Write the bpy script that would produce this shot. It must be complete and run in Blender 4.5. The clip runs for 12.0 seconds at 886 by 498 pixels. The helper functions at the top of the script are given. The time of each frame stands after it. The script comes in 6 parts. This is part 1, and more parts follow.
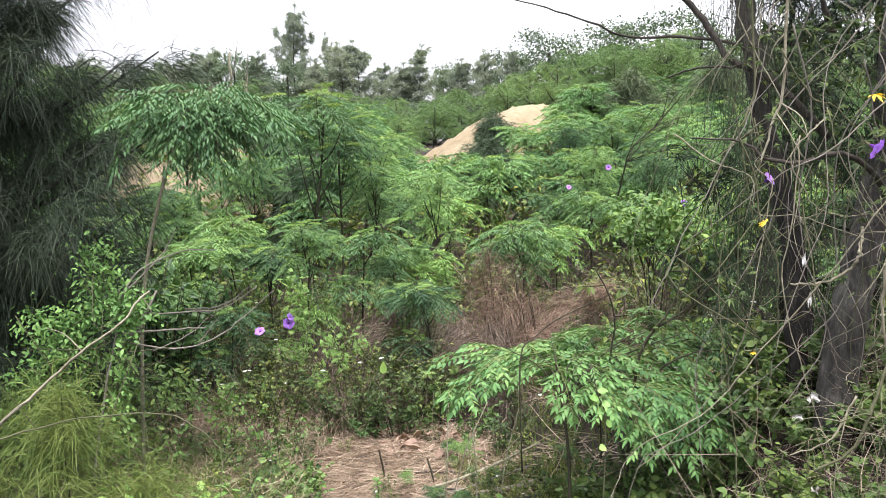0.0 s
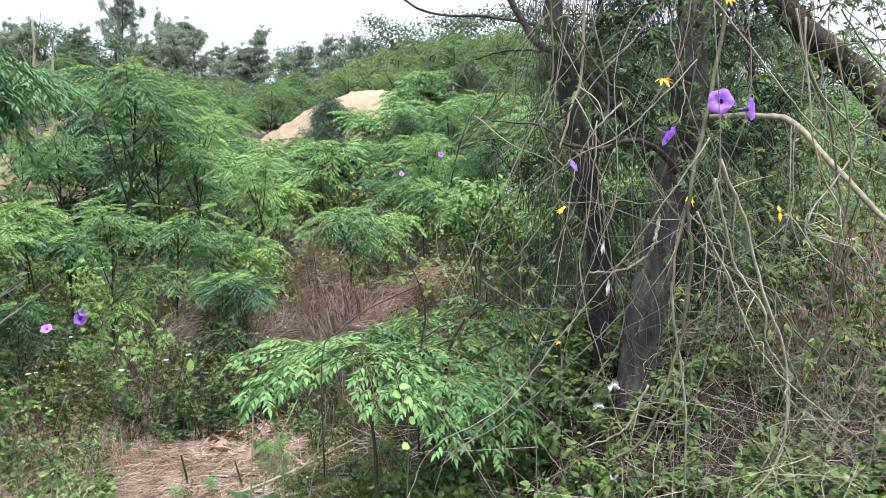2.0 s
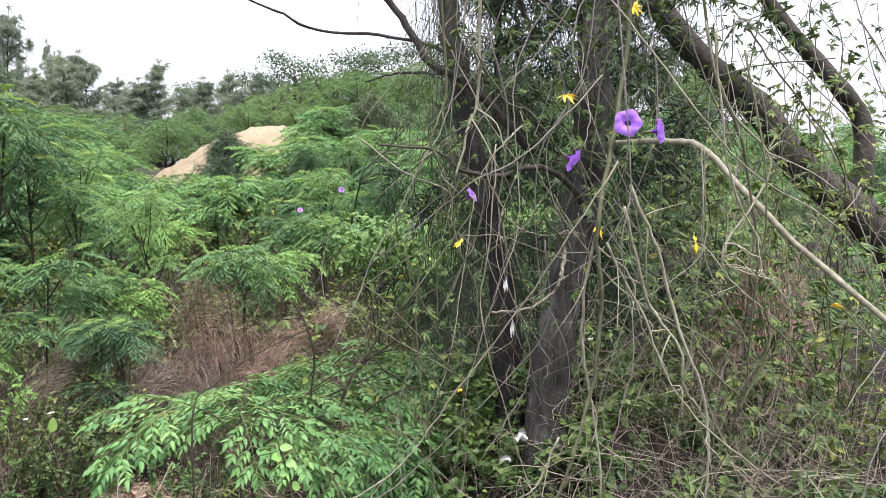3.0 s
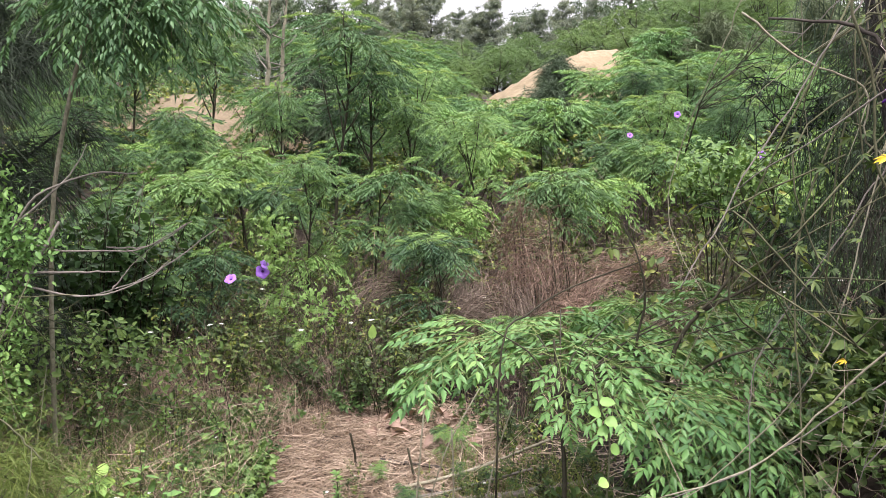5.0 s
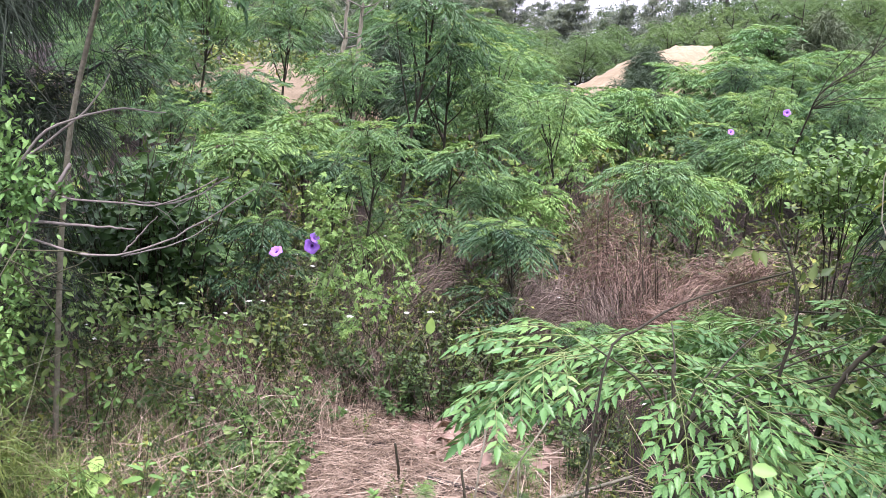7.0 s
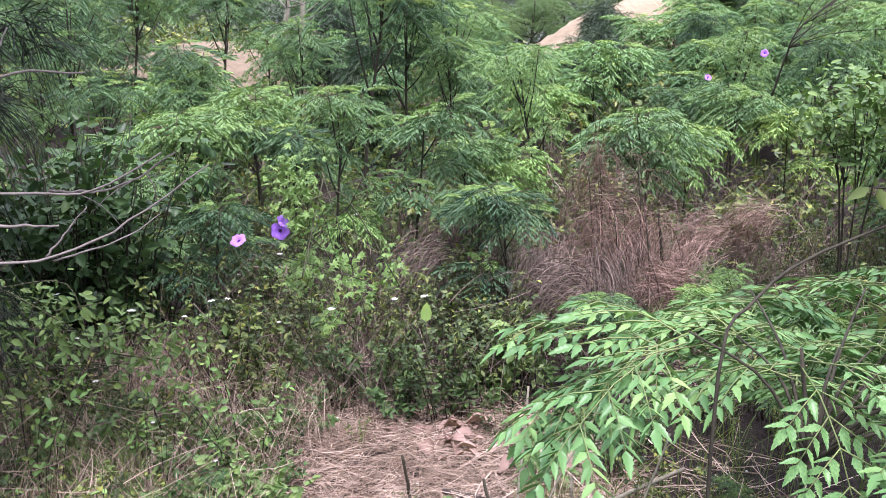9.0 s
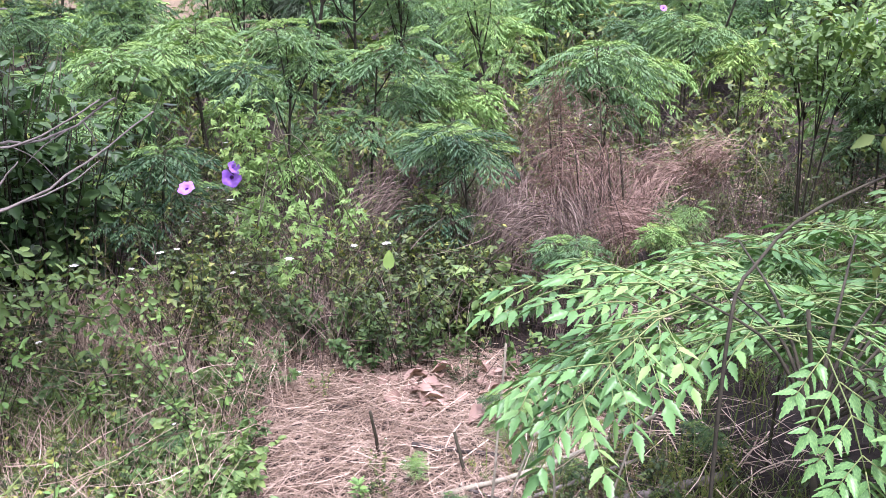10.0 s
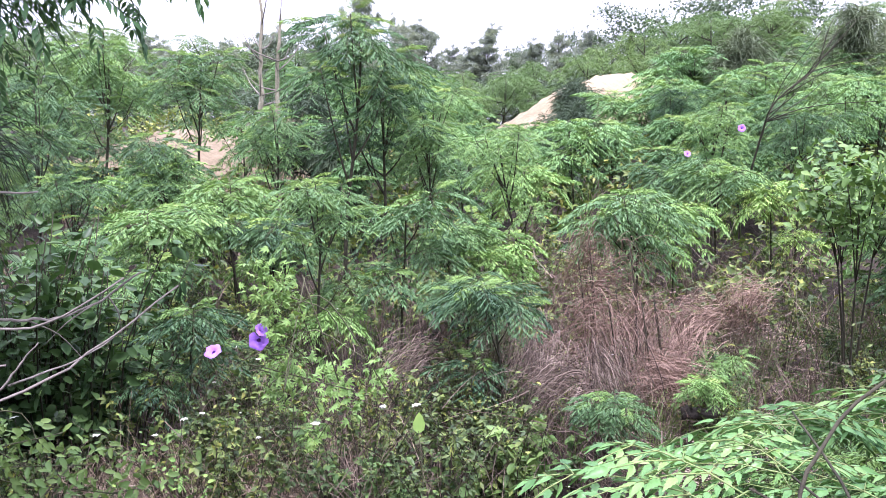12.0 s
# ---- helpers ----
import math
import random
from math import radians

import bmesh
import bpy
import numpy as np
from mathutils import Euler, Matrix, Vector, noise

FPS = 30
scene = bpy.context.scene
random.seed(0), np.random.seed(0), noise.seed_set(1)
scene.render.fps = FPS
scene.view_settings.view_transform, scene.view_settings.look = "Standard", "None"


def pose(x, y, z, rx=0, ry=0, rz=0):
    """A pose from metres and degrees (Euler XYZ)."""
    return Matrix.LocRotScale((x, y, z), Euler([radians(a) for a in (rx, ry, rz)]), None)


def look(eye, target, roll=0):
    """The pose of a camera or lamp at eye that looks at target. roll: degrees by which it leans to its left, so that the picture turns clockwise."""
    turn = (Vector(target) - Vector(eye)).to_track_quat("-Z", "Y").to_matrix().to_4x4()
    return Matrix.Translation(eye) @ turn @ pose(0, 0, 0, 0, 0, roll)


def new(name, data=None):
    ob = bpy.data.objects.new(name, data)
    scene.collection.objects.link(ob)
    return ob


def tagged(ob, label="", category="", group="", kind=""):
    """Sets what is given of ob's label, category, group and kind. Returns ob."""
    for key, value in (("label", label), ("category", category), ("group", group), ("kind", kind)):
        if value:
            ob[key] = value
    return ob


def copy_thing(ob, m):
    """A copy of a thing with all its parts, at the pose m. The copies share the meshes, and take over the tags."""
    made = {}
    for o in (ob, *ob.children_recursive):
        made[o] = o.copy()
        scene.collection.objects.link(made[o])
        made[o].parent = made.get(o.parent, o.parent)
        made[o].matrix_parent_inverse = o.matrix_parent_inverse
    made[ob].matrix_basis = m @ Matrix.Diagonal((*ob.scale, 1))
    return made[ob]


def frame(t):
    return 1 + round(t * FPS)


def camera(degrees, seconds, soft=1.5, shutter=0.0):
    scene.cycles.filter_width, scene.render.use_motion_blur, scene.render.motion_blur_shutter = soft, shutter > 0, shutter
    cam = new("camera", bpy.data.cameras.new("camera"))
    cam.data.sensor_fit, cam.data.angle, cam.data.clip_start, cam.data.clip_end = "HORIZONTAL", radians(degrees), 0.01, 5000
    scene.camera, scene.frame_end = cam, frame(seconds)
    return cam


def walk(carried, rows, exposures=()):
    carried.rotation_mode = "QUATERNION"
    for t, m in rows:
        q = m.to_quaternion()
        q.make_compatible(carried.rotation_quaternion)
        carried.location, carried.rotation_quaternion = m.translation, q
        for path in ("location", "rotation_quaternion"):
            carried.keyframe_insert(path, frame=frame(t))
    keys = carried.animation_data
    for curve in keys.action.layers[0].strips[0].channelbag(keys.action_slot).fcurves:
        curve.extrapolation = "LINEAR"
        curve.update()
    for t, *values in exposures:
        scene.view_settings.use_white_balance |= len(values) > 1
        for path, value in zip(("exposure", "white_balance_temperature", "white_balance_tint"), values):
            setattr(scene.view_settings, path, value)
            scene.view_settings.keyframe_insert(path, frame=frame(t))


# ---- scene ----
# Camera and walk
cam = camera(58.7, 12.0, soft=0.8, shutter=0.0)
PATH = [
    (0, (0.001, -0.000, 1.739), (-0.022, 1.981, 1.469), -2.35),
    (0.5, (0.010, 0.012, 1.738), (0.157, 1.985, 1.445), -2.09),
    (1, (0.035, 0.016, 1.705), (0.284, 1.970, 1.363), -1.20),
    (1.5, (0.094, 0.083, 1.686), (0.410, 2.022, 1.312), -0.60),
    (2, (0.175, 0.170, 1.711), (0.535, 2.112, 1.398), -0.86),
    (2.5, (0.234, 0.268, 1.710), (0.735, 2.189, 1.465), -1.01),
    (2.7, (0.261, 0.326, 1.695), (0.854, 2.222, 1.469), -0.85),
    (4.3, (0.307, 0.692, 1.638), (0.595, 2.657, 1.400), 0.56),
    (4.5, (0.294, 0.738, 1.616), (0.431, 2.714, 1.341), 0.32),
    (5, (0.287, 0.839, 1.576), (0.088, 2.791, 1.191), -0.02),
    (5.5, (0.298, 0.935, 1.549), (-0.096, 2.848, 1.121), 1.17),
    (6, (0.258, 1.099, 1.504), (-0.159, 3.007, 1.073), 2.62),
    (6.5, (0.235, 1.225, 1.475), (-0.133, 3.144, 1.051), 3.31),
    (7, (0.181, 1.347, 1.446), (-0.176, 3.272, 1.034), 3.87),
    (7.2, (0.146, 1.371, 1.432), (-0.201, 3.299, 1.026), 4.23),
    (8.8, (-0.004, 1.712, 1.357), (-0.297, 3.640, 0.912), 0.50),
    (9, (-0.025, 1.756, 1.343), (-0.268, 3.685, 0.873), 0.11),
    (9.5, (-0.065, 1.827, 1.346), (-0.162, 3.743, 0.779), 0.59),
    (10, (-0.092, 1.871, 1.355), (-0.198, 3.765, 0.723), 0.17),
    (10.5, (-0.092, 1.903, 1.343), (-0.305, 3.778, 0.680), -1.36),
    (11, (-0.091, 1.902, 1.352), (-0.392, 3.778, 0.726), -1.97),
    (11.5, (-0.098, 1.918, 1.363), (-0.409, 3.828, 0.857), -1.98),
    (12, (-0.090, 1.946, 1.402), (-0.278, 3.916, 1.115), -1.55),
]
walk(cam, [(t, look(eye, target, roll)) for t, eye, target, roll in PATH],
     exposures=[(0, 0.99, 6400, 16), (1, 0.74, 6560, 18), (2, 0.98, 5950, 18), (4.5, 0.78, 6600, 18), (5, 0.85, 6500, 22), (5.5, 1.10, 6250, 26), (7, 1.08, 5950, 31), (9, 1.03, 5820, 33), (10.2, 1.32, 5750, 36), (11, 1.46, 5780, 36), (11.5, 1.52, 5750, 35), (12, 1.36, 5700, 33)])

# World: a bright overcast sky
world = bpy.data.worlds.new("overcast_sky")
scene.world = world
world.use_nodes = True
wn, wl = world.node_tree.nodes, world.node_tree.links
wn.clear()
w_out = wn.new("ShaderNodeOutputWorld")
sky = wn.new("ShaderNodeTexSky")
sky.sky_type = "NISHITA"
sky.sun_disc = False
sky.sun_elevation = radians(70)
sky.sun_rotation = radians(162)
sky.dust_density = 6.0
w_blue = wn.new("ShaderNodeBackground")
w_blue.inputs["Strength"].default_value = 0.05
w_cloud = wn.new("ShaderNodeBackground")
w_cloud.inputs["Strength"].default_value = 1.55
w_noise = wn.new("ShaderNodeTexNoise")
w_noise.inputs["Scale"].default_value = 2.2
w_noise.inputs["Detail"].default_value = 4
w_ramp = wn.new("ShaderNodeValToRGB")
w_ramp.color_ramp.elements[0].position = 0.3
w_ramp.color_ramp.elements[0].color = (0.80, 0.82, 0.84, 1)
w_ramp.color_ramp.elements[1].position = 0.75
w_ramp.color_ramp.elements[1].color = (0.97, 0.98, 1.0, 1)
w_add = wn.new("ShaderNodeAddShader")
# an overcast sky is brighter overhead than at the horizon
w_dir, w_sep, w_grad = wn.new("ShaderNodeTexCoord"), wn.new("ShaderNodeSeparateXYZ"), wn.new("ShaderNodeMapRange")
w_grad.inputs["From Min"].default_value, w_grad.inputs["From Max"].default_value = 0.05, 1.0
w_grad.inputs["To Min"].default_value, w_grad.inputs["To Max"].default_value = 0.58, 1.9
wl.new(w_dir.outputs["Generated"], w_sep.inputs[0])
wl.new(w_sep.outputs["Z"], w_grad.inputs["Value"])
wl.new(w_grad.outputs[0], w_cloud.inputs["Strength"])
wl.new(sky.outputs[0], w_blue.inputs[0])
wl.new(w_noise.outputs[0], w_ramp.inputs[0])
wl.new(w_ramp.outputs[0], w_cloud.inputs[0])
wl.new(w_blue.outputs[0], w_add.inputs[0])
wl.new(w_cloud.outputs[0], w_add.inputs[1])
wl.new(w_add.outputs[0], w_out.inputs[0])

sun = new("sun", bpy.data.lights.new("sun", "SUN"))
sun.data.energy = 3.7
sun.data.angle = radians(14)
sun.data.color = (1.0, 0.96, 0.9)
sun.matrix_world = look((1.5, -4.5, 13), (0, 0, 0))
scene.view_settings.exposure = 0.0


# ---------------------------------------------------------------- materials
def nodes_of(name):
    m = bpy.data.materials.new(name)
    m.use_nodes = True
    n, l = m.node_tree.nodes, m.node_tree.links
    n.clear()
    return m, n, l, n.new("ShaderNodeOutputMaterial")


def ramp(n, stops):
    r = n.new("ShaderNodeValToRGB")
    e = r.color_ramp.elements
    while len(e) < len(stops):
        e.new(0.5)
    for k, (p, c) in enumerate(stops):
        e[k].position, e[k].color = p, (*c, 1)
    return r


def leaf_material(name, stops, rough=0.45, through_light=0.17, spread=0.38, per_plant=0.5, glow=(1.3, 1.32, 0.75)):
    """Foliage: each leaf takes its own tone from the ramp, each plant shifts it a little, and light comes through the blade."""
    m, n, l, out = nodes_of(name)
    geo, info = n.new("ShaderNodeNewGeometry"), n.new("ShaderNodeObjectInfo")
    tex = n.new("ShaderNodeTexNoise")
    tex.inputs["Scale"].default_value = 7.0
    tex.inputs["Detail"].default_value = 3
    coord = n.new("ShaderNodeTexCoord")
    l.new(coord.outputs["Object"], tex.inputs["Vector"])
    a = n.new("ShaderNodeMath")
    a.operation = "MULTIPLY_ADD"
    l.new(geo.outputs["Random Per Island"], a.inputs[0])
    a.inputs[1].default_value = spread
    b = n.new("ShaderNodeMath")
    b.operation = "MULTIPLY_ADD"
    l.new(tex.outputs[0], b.inputs[0])
    b.inputs[1].default_value = 0.95
    b.inputs[2].default_value = -0.26 - 0.4 * per_plant
    l.new(b.outputs[0], a.inputs[2])
    c = n.new("ShaderNodeMath")
    c.operation = "MULTIPLY_ADD"
    l.new(info.outputs["Random"], c.inputs[0])
    c.inputs[1].default_value = per_plant
    l.new(a.outputs[0], c.inputs[2])
    r = ramp(n, stops)
    l.new(c.outputs[0], r.inputs[0])
    p = n.new("ShaderNodeBsdfPrincipled")
    p.inputs["Roughness"].default_value = rough
    p.inputs["Specular IOR Level"].default_value = 0.18
    l.new(r.outputs[0], p.inputs["Base Color"])
    t = n.new("ShaderNodeBsdfTranslucent")
    tint = n.new("ShaderNodeMix")
    tint.data_type, tint.blend_type = "RGBA", "MULTIPLY"
    tint.inputs[0].default_value = 1.0
    l.new(r.outputs[0], tint.inputs[6])
    tint.inputs[7].default_value = (*glow, 1)
    l.new(tint.outputs[2], t.inputs[0])
    mix = n.new("ShaderNodeMixShader")
    mix.inputs[0].default_value = through_light
    l.new(p.outputs[0], mix.inputs[1])
    l.new(t.outputs[0], mix.inputs[2])
    l.new(mix.outputs[0], out.inputs[0])
    return m


def rough_material(name, stops, scale=30.0, rough=0.9, bump=0.4, stretch=(1, 1, 1), big=2.5, dist=0.01, per_piece=0.0, space="Object"):
    """Bark, soil, dead wood and stone: fine grain over large stains, with relief."""
    m, n, l, out = nodes_of(name)
    coord, mp = n.new("ShaderNodeTexCoord"), n.new("ShaderNodeMapping")
    mp.inputs["Scale"].default_value = stretch
    l.new(coord.outputs[space], mp.inputs[0])
    fine, wide = n.new("ShaderNodeTexNoise"), n.new("ShaderNodeTexNoise")
    fine.inputs["Scale"].default_value, fine.inputs["Detail"].default_value, fine.inputs["Roughness"].default_value = scale, 8, 0.65
    wide.inputs["Scale"].default_value, wide.inputs["Detail"].default_value = big, 4
    l.new(mp.outputs[0], fine.inputs["Vector"])
    l.new(coord.outputs[space], wide.inputs["Vector"])
    a = n.new("ShaderNodeMath")
    a.operation = "MULTIPLY_ADD"
    l.new(wide.outputs[0], a.inputs[0])
    a.inputs[1].default_value = 0.8
    b = n.new("ShaderNodeMath")
    b.operation = "MULTIPLY_ADD"
    l.new(fine.outputs[0], b.inputs[0])
    b.inputs[1].default_value = 0.9
    b.inputs[2].default_value = -0.35
    l.new(b.outputs[0], a.inputs[2])
    last = a
    if per_piece:
        geo, c = n.new("ShaderNodeNewGeometry"), n.new("ShaderNodeMath")
        c.operation = "MULTIPLY_ADD"
        l.new(geo.outputs["Random Per Island"], c.inputs[0])
        c.inputs[1].default_value = per_piece
        d = n.new("ShaderNodeMath")
        d.operation = "SUBTRACT"
        l.new(a.outputs[0], d.inputs[0])
        d.inputs[1].default_value = per_piece / 2
        l.new(d.outputs[0], c.inputs[2])
        last = c
    r = ramp(n, stops)
    l.new(last.outputs[0], r.inputs[0])
    p = n.new("ShaderNodeBsdfPrincipled")
    p.inputs["Roughness"].default_value = rough
    p.inputs["Specular IOR Level"].default_value = 0.2
    l.new(r.outputs[0], p.inputs["Base Color"])
    bp = n.new("ShaderNodeBump")
    bp.inputs["Strength"].default_value, bp.inputs["Distance"].default_value = bump, dist
    l.new(fine.outputs[0], bp.inputs["Height"])
    l.new(bp.outputs[0], p.inputs["Normal"])
    l.new(p.outputs[0], out.inputs[0])
    return m


M_MELIA = leaf_material("chinaberry_leaf", [(0.0, (0.02085, 0.05465, 0.0289)), (0.42, (0.09197, 0.1794, 0.07055)), (0.75, (0.1958, 0.329, 0.09618)), (1.0, (0.3519, 0.453, 0.1123))], spread=0.2, per_plant=0.48)
# Paler chinaberry copy for far saplings; the wash of distance is in its colour.
M_MELIA_HAZED = leaf_material("hazed_far_chinaberry_leaf", [(0.0, (0.04009, 0.09423, 0.03965)), (0.42, (0.1036, 0.2081, 0.07571)), (0.75, (0.1771, 0.31, 0.09737)), (1.0, (0.2807, 0.4004, 0.1081))], spread=0.2, per_plant=0.48)
M_BUSHNEEDLE = leaf_material("bushy_sheoak_needle", [(0.0, (0.02498, 0.04279, 0.02574)), (0.5, (0.049, 0.07573, 0.0429)), (1.0, (0.0891, 0.1247, 0.06864))], rough=0.6, through_light=0.1)
M_MELIA_NEAR = leaf_material("young_chinaberry_leaf", [(0.0, (0.02707, 0.07874, 0.03013)), (0.45, (0.09477, 0.203, 0.06403)), (0.8, (0.1941, 0.3109, 0.09416)), (1.0, (0.3429, 0.4144, 0.113))], rough=0.33, per_plant=0.12)
M_FEATHER = leaf_material("feathery_leaf", [(0.0, (0.05784, 0.112, 0.03937)), (0.5, (0.1061, 0.1799, 0.05599)), (1.0, (0.18, 0.2512, 0.06854))], spread=0.2, per_plant=0.48)
M_WEED = leaf_material("weed_leaf", [(0.0, (0.01285, 0.02631, 0.01122)), (0.45, (0.0513, 0.08464, 0.02915)), (0.8, (0.1247, 0.1693, 0.04377)), (1.0, (0.2637, 0.2759, 0.06732))], spread=0.55)
M_BIDENS = leaf_material("lobed_weed_leaf", [(0.0, (0.03927, 0.08197, 0.02838)), (0.5, (0.09601, 0.1708, 0.05161)), (1.0, (0.1746, 0.2596, 0.07228))])
M_COVER = leaf_material("ground_cover_leaf", [(0.0, (0.02213, 0.04867, 0.01598)), (0.5, (0.07979, 0.139, 0.04164)), (1.0, (0.1692, 0.2293, 0.05763))], rough=0.35)
M_BEAN = leaf_material("broad_leaf", [(0.0, (0.04377, 0.09653, 0.03216)), (0.5, (0.09724, 0.1755, 0.04646)), (0.93, (0.1848, 0.272, 0.06076)), (1.0, (0.4863, 0.351, 0.04288))])
M_LIME = leaf_material("lime_leaf", [(0.0, (0.07624, 0.1659, 0.04972)), (0.6, (0.1659, 0.296, 0.08151)), (1.0, (0.296, 0.4126, 0.103))])
M_FRESH = leaf_material("fresh_chinaberry_leaf", [(0.0, (0.08075, 0.1568, 0.05)), (0.5, (0.1425, 0.247, 0.065)), (1.0, (0.247, 0.323, 0.08))], spread=0.25, per_plant=0.6)
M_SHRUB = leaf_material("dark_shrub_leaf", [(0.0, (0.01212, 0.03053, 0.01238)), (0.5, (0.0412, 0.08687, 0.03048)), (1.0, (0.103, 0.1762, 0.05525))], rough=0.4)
M_OLIVE = leaf_material("olive_sheoak_needle", [(0.0, (0.045, 0.062, 0.034)), (0.5, (0.080, 0.108, 0.058)), (1.0, (0.135, 0.165, 0.09))], rough=0.6, through_light=0.12)
M_YOUNGNEEDLE = leaf_material("young_sheoak_needle", [(0.0, (0.04125, 0.07439, 0.018)), (0.5, (0.08663, 0.1292, 0.0324)), (1.0, (0.1568, 0.1918, 0.054))], rough=0.5)
# Mid-dark chinaberry copy for the umbrella crown, with shade mixed into the colour.
M_UMBRELLA = leaf_material("shade_toned_chinaberry_leaf", [(0.0, (0.024, 0.066, 0.032)), (0.5, (0.068, 0.145, 0.06)), (1.0, (0.15, 0.25, 0.09))], spread=0.35, per_plant=0.1)
M_STALK = leaf_material("green_leaf_stalk", [(0.0, (0.07, 0.10, 0.035)), (0.5, (0.13, 0.18, 0.06)), (1.0, (0.20, 0.22, 0.09))], rough=0.5, through_light=0.05)
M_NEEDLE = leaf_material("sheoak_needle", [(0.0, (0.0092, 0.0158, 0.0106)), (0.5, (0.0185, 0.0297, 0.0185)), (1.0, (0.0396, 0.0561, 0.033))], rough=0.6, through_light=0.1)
# Skyline foliage, both kinds: base colours lightened to stand in for haze.
M_HAZENEEDLE = leaf_material("hazed_far_sheoak_needle", [(0.0, (0.1201, 0.1502, 0.13)), (0.5, (0.1902, 0.2253, 0.1925)), (1.0, (0.2803, 0.3103, 0.2647))], rough=0.7, through_light=0.45)
M_HAZEBROAD = leaf_material("hazed_dark_broad_foliage", [(0.0, (0.03861, 0.06864, 0.0429)), (0.5, (0.07293, 0.1115, 0.06435)), (1.0, (0.1201, 0.163, 0.09438))], rough=0.5, through_light=0.15)
M_RAG = rough_material("pale_blue_cloth", [(0.1, (0.198, 0.3168, 0.33)), (0.9, (0.33, 0.4488, 0.462))], scale=60, rough=0.8, bump=0.3)
M_GRASS = leaf_material("grass_blade", [(0.0, (0.04752, 0.09504, 0.02178)), (0.5, (0.09504, 0.1584, 0.0363)), (0.8, (0.1742, 0.2138, 0.05808)), (1.0, (0.2693, 0.2218, 0.1016))], rough=0.5)
M_STRAW = leaf_material("dead_needle", [(0.0, (0.1189, 0.0828, 0.05698)), (0.45, (0.2804, 0.2169, 0.1584)), (1.0, (0.5098, 0.414, 0.3168))], rough=0.7, through_light=0.05, spread=0.8)
M_DRY = leaf_material("dry_brown_foliage", [(0.0, (0.0185, 0.0139, 0.0112)), (0.5, (0.0825, 0.0614, 0.0488)), (1.0, (0.264, 0.2145, 0.1716))], rough=0.75, through_light=0.1, spread=0.7)
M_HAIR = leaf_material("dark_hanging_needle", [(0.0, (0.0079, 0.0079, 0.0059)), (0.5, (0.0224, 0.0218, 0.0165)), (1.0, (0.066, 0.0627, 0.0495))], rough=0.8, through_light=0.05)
M_HEAP = leaf_material("dead_bough_needle", [(0.0, (0.02465, 0.01592, 0.01155)), (0.5, (0.11, 0.07205, 0.05439)), (1.0, (0.2729, 0.1968, 0.1524))], rough=0.75, through_light=0.1, spread=0.7)
M_DRYLEAF = leaf_material("dry_fallen_leaf", [(0.0, (0.0561, 0.03714, 0.02763)), (0.5, (0.1496, 0.09775, 0.07437)), (1.0, (0.3179, 0.2297, 0.1806))], rough=0.6, through_light=0.1, spread=0.8)
M_YELLOW = leaf_material("yellow_leaf", [(0.0, (0.4675, 0.2805, 0.0255)), (0.6, (0.612, 0.425, 0.034)), (1.0, (0.6375, 0.51, 0.085))], glow=(1.1, 1.0, 0.6))
M_PETAL = leaf_material("violet_petal", [(0.0, (0.36, 0.17, 0.66)), (0.5, (0.43, 0.22, 0.74)), (1.0, (0.5, 0.3, 0.8))], rough=0.6, through_light=0.35, glow=(1.1, 0.9, 1.2))
M_THROAT = leaf_material("dark_violet_throat", [(0.0, (0.07, 0.015, 0.16)), (1.0, (0.13, 0.03, 0.26))], rough=0.6, through_light=0.1, glow=(1, 1, 1))
M_WHITE = leaf_material("white_petal", [(0.0, (0.527, 0.527, 0.4675)), (1.0, (0.68, 0.68, 0.629))], through_light=0.2, glow=(1, 1, 1))
M_BARK = rough_material("grey_brown_bark", [(0.15, (0.0064, 0.0064, 0.00576)), (0.5, (0.02, 0.01856, 0.01696)), (0.85, (0.06976, 0.06544, 0.0592))], scale=38, stretch=(1, 1, 0.16), bump=0.9, dist=0.02)
M_TRUNK = rough_material("grey_trunk_bark", [(0.22, (0.012, 0.0115, 0.0105)), (0.5, (0.050, 0.0475, 0.043)), (0.74, (0.135, 0.130, 0.119))], scale=44, stretch=(1, 1, 0.2), big=5, bump=1.0, dist=0.02)
M_LIMB = rough_material("weathered_limb_bark", [(0.15, (0.0145, 0.0132, 0.0112)), (0.5, (0.0429, 0.0376, 0.0317)), (0.85, (0.1122, 0.1023, 0.0891))], scale=55, bump=0.6, dist=0.006)
M_STEM = rough_material("dark_green_stem", [(0.2, (0.0145, 0.0132, 0.0092)), (0.8, (0.0561, 0.0528, 0.033))], scale=45, bump=0.3)
M_VINE = rough_material("pale_vine_bark", [(0.15, (0.06318, 0.05894, 0.04215)), (0.5, (0.1944, 0.1827, 0.1302)), (0.9, (0.3888, 0.3807, 0.2873))], scale=60, bump=0.3, dist=0.003)
M_VINEGREEN = rough_material("green_vine_stem", [(0.15, (0.0363, 0.0409, 0.0211)), (0.55, (0.0792, 0.0825, 0.0462)), (0.9, (0.1584, 0.1551, 0.099))], scale=60, bump=0.3, dist=0.003)
M_DEADWOOD = rough_material("weathered_dead_wood", [(0.15, (0.0858, 0.0759, 0.066)), (0.55, (0.1782, 0.1617, 0.1419)), (0.9, (0.3036, 0.2838, 0.2574))], scale=50, stretch=(1, 1, 0.3), bump=0.4, dist=0.004)
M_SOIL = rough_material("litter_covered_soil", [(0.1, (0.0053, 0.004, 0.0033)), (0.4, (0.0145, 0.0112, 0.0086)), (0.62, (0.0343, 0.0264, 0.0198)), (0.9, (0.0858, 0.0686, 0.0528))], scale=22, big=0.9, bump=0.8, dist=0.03)
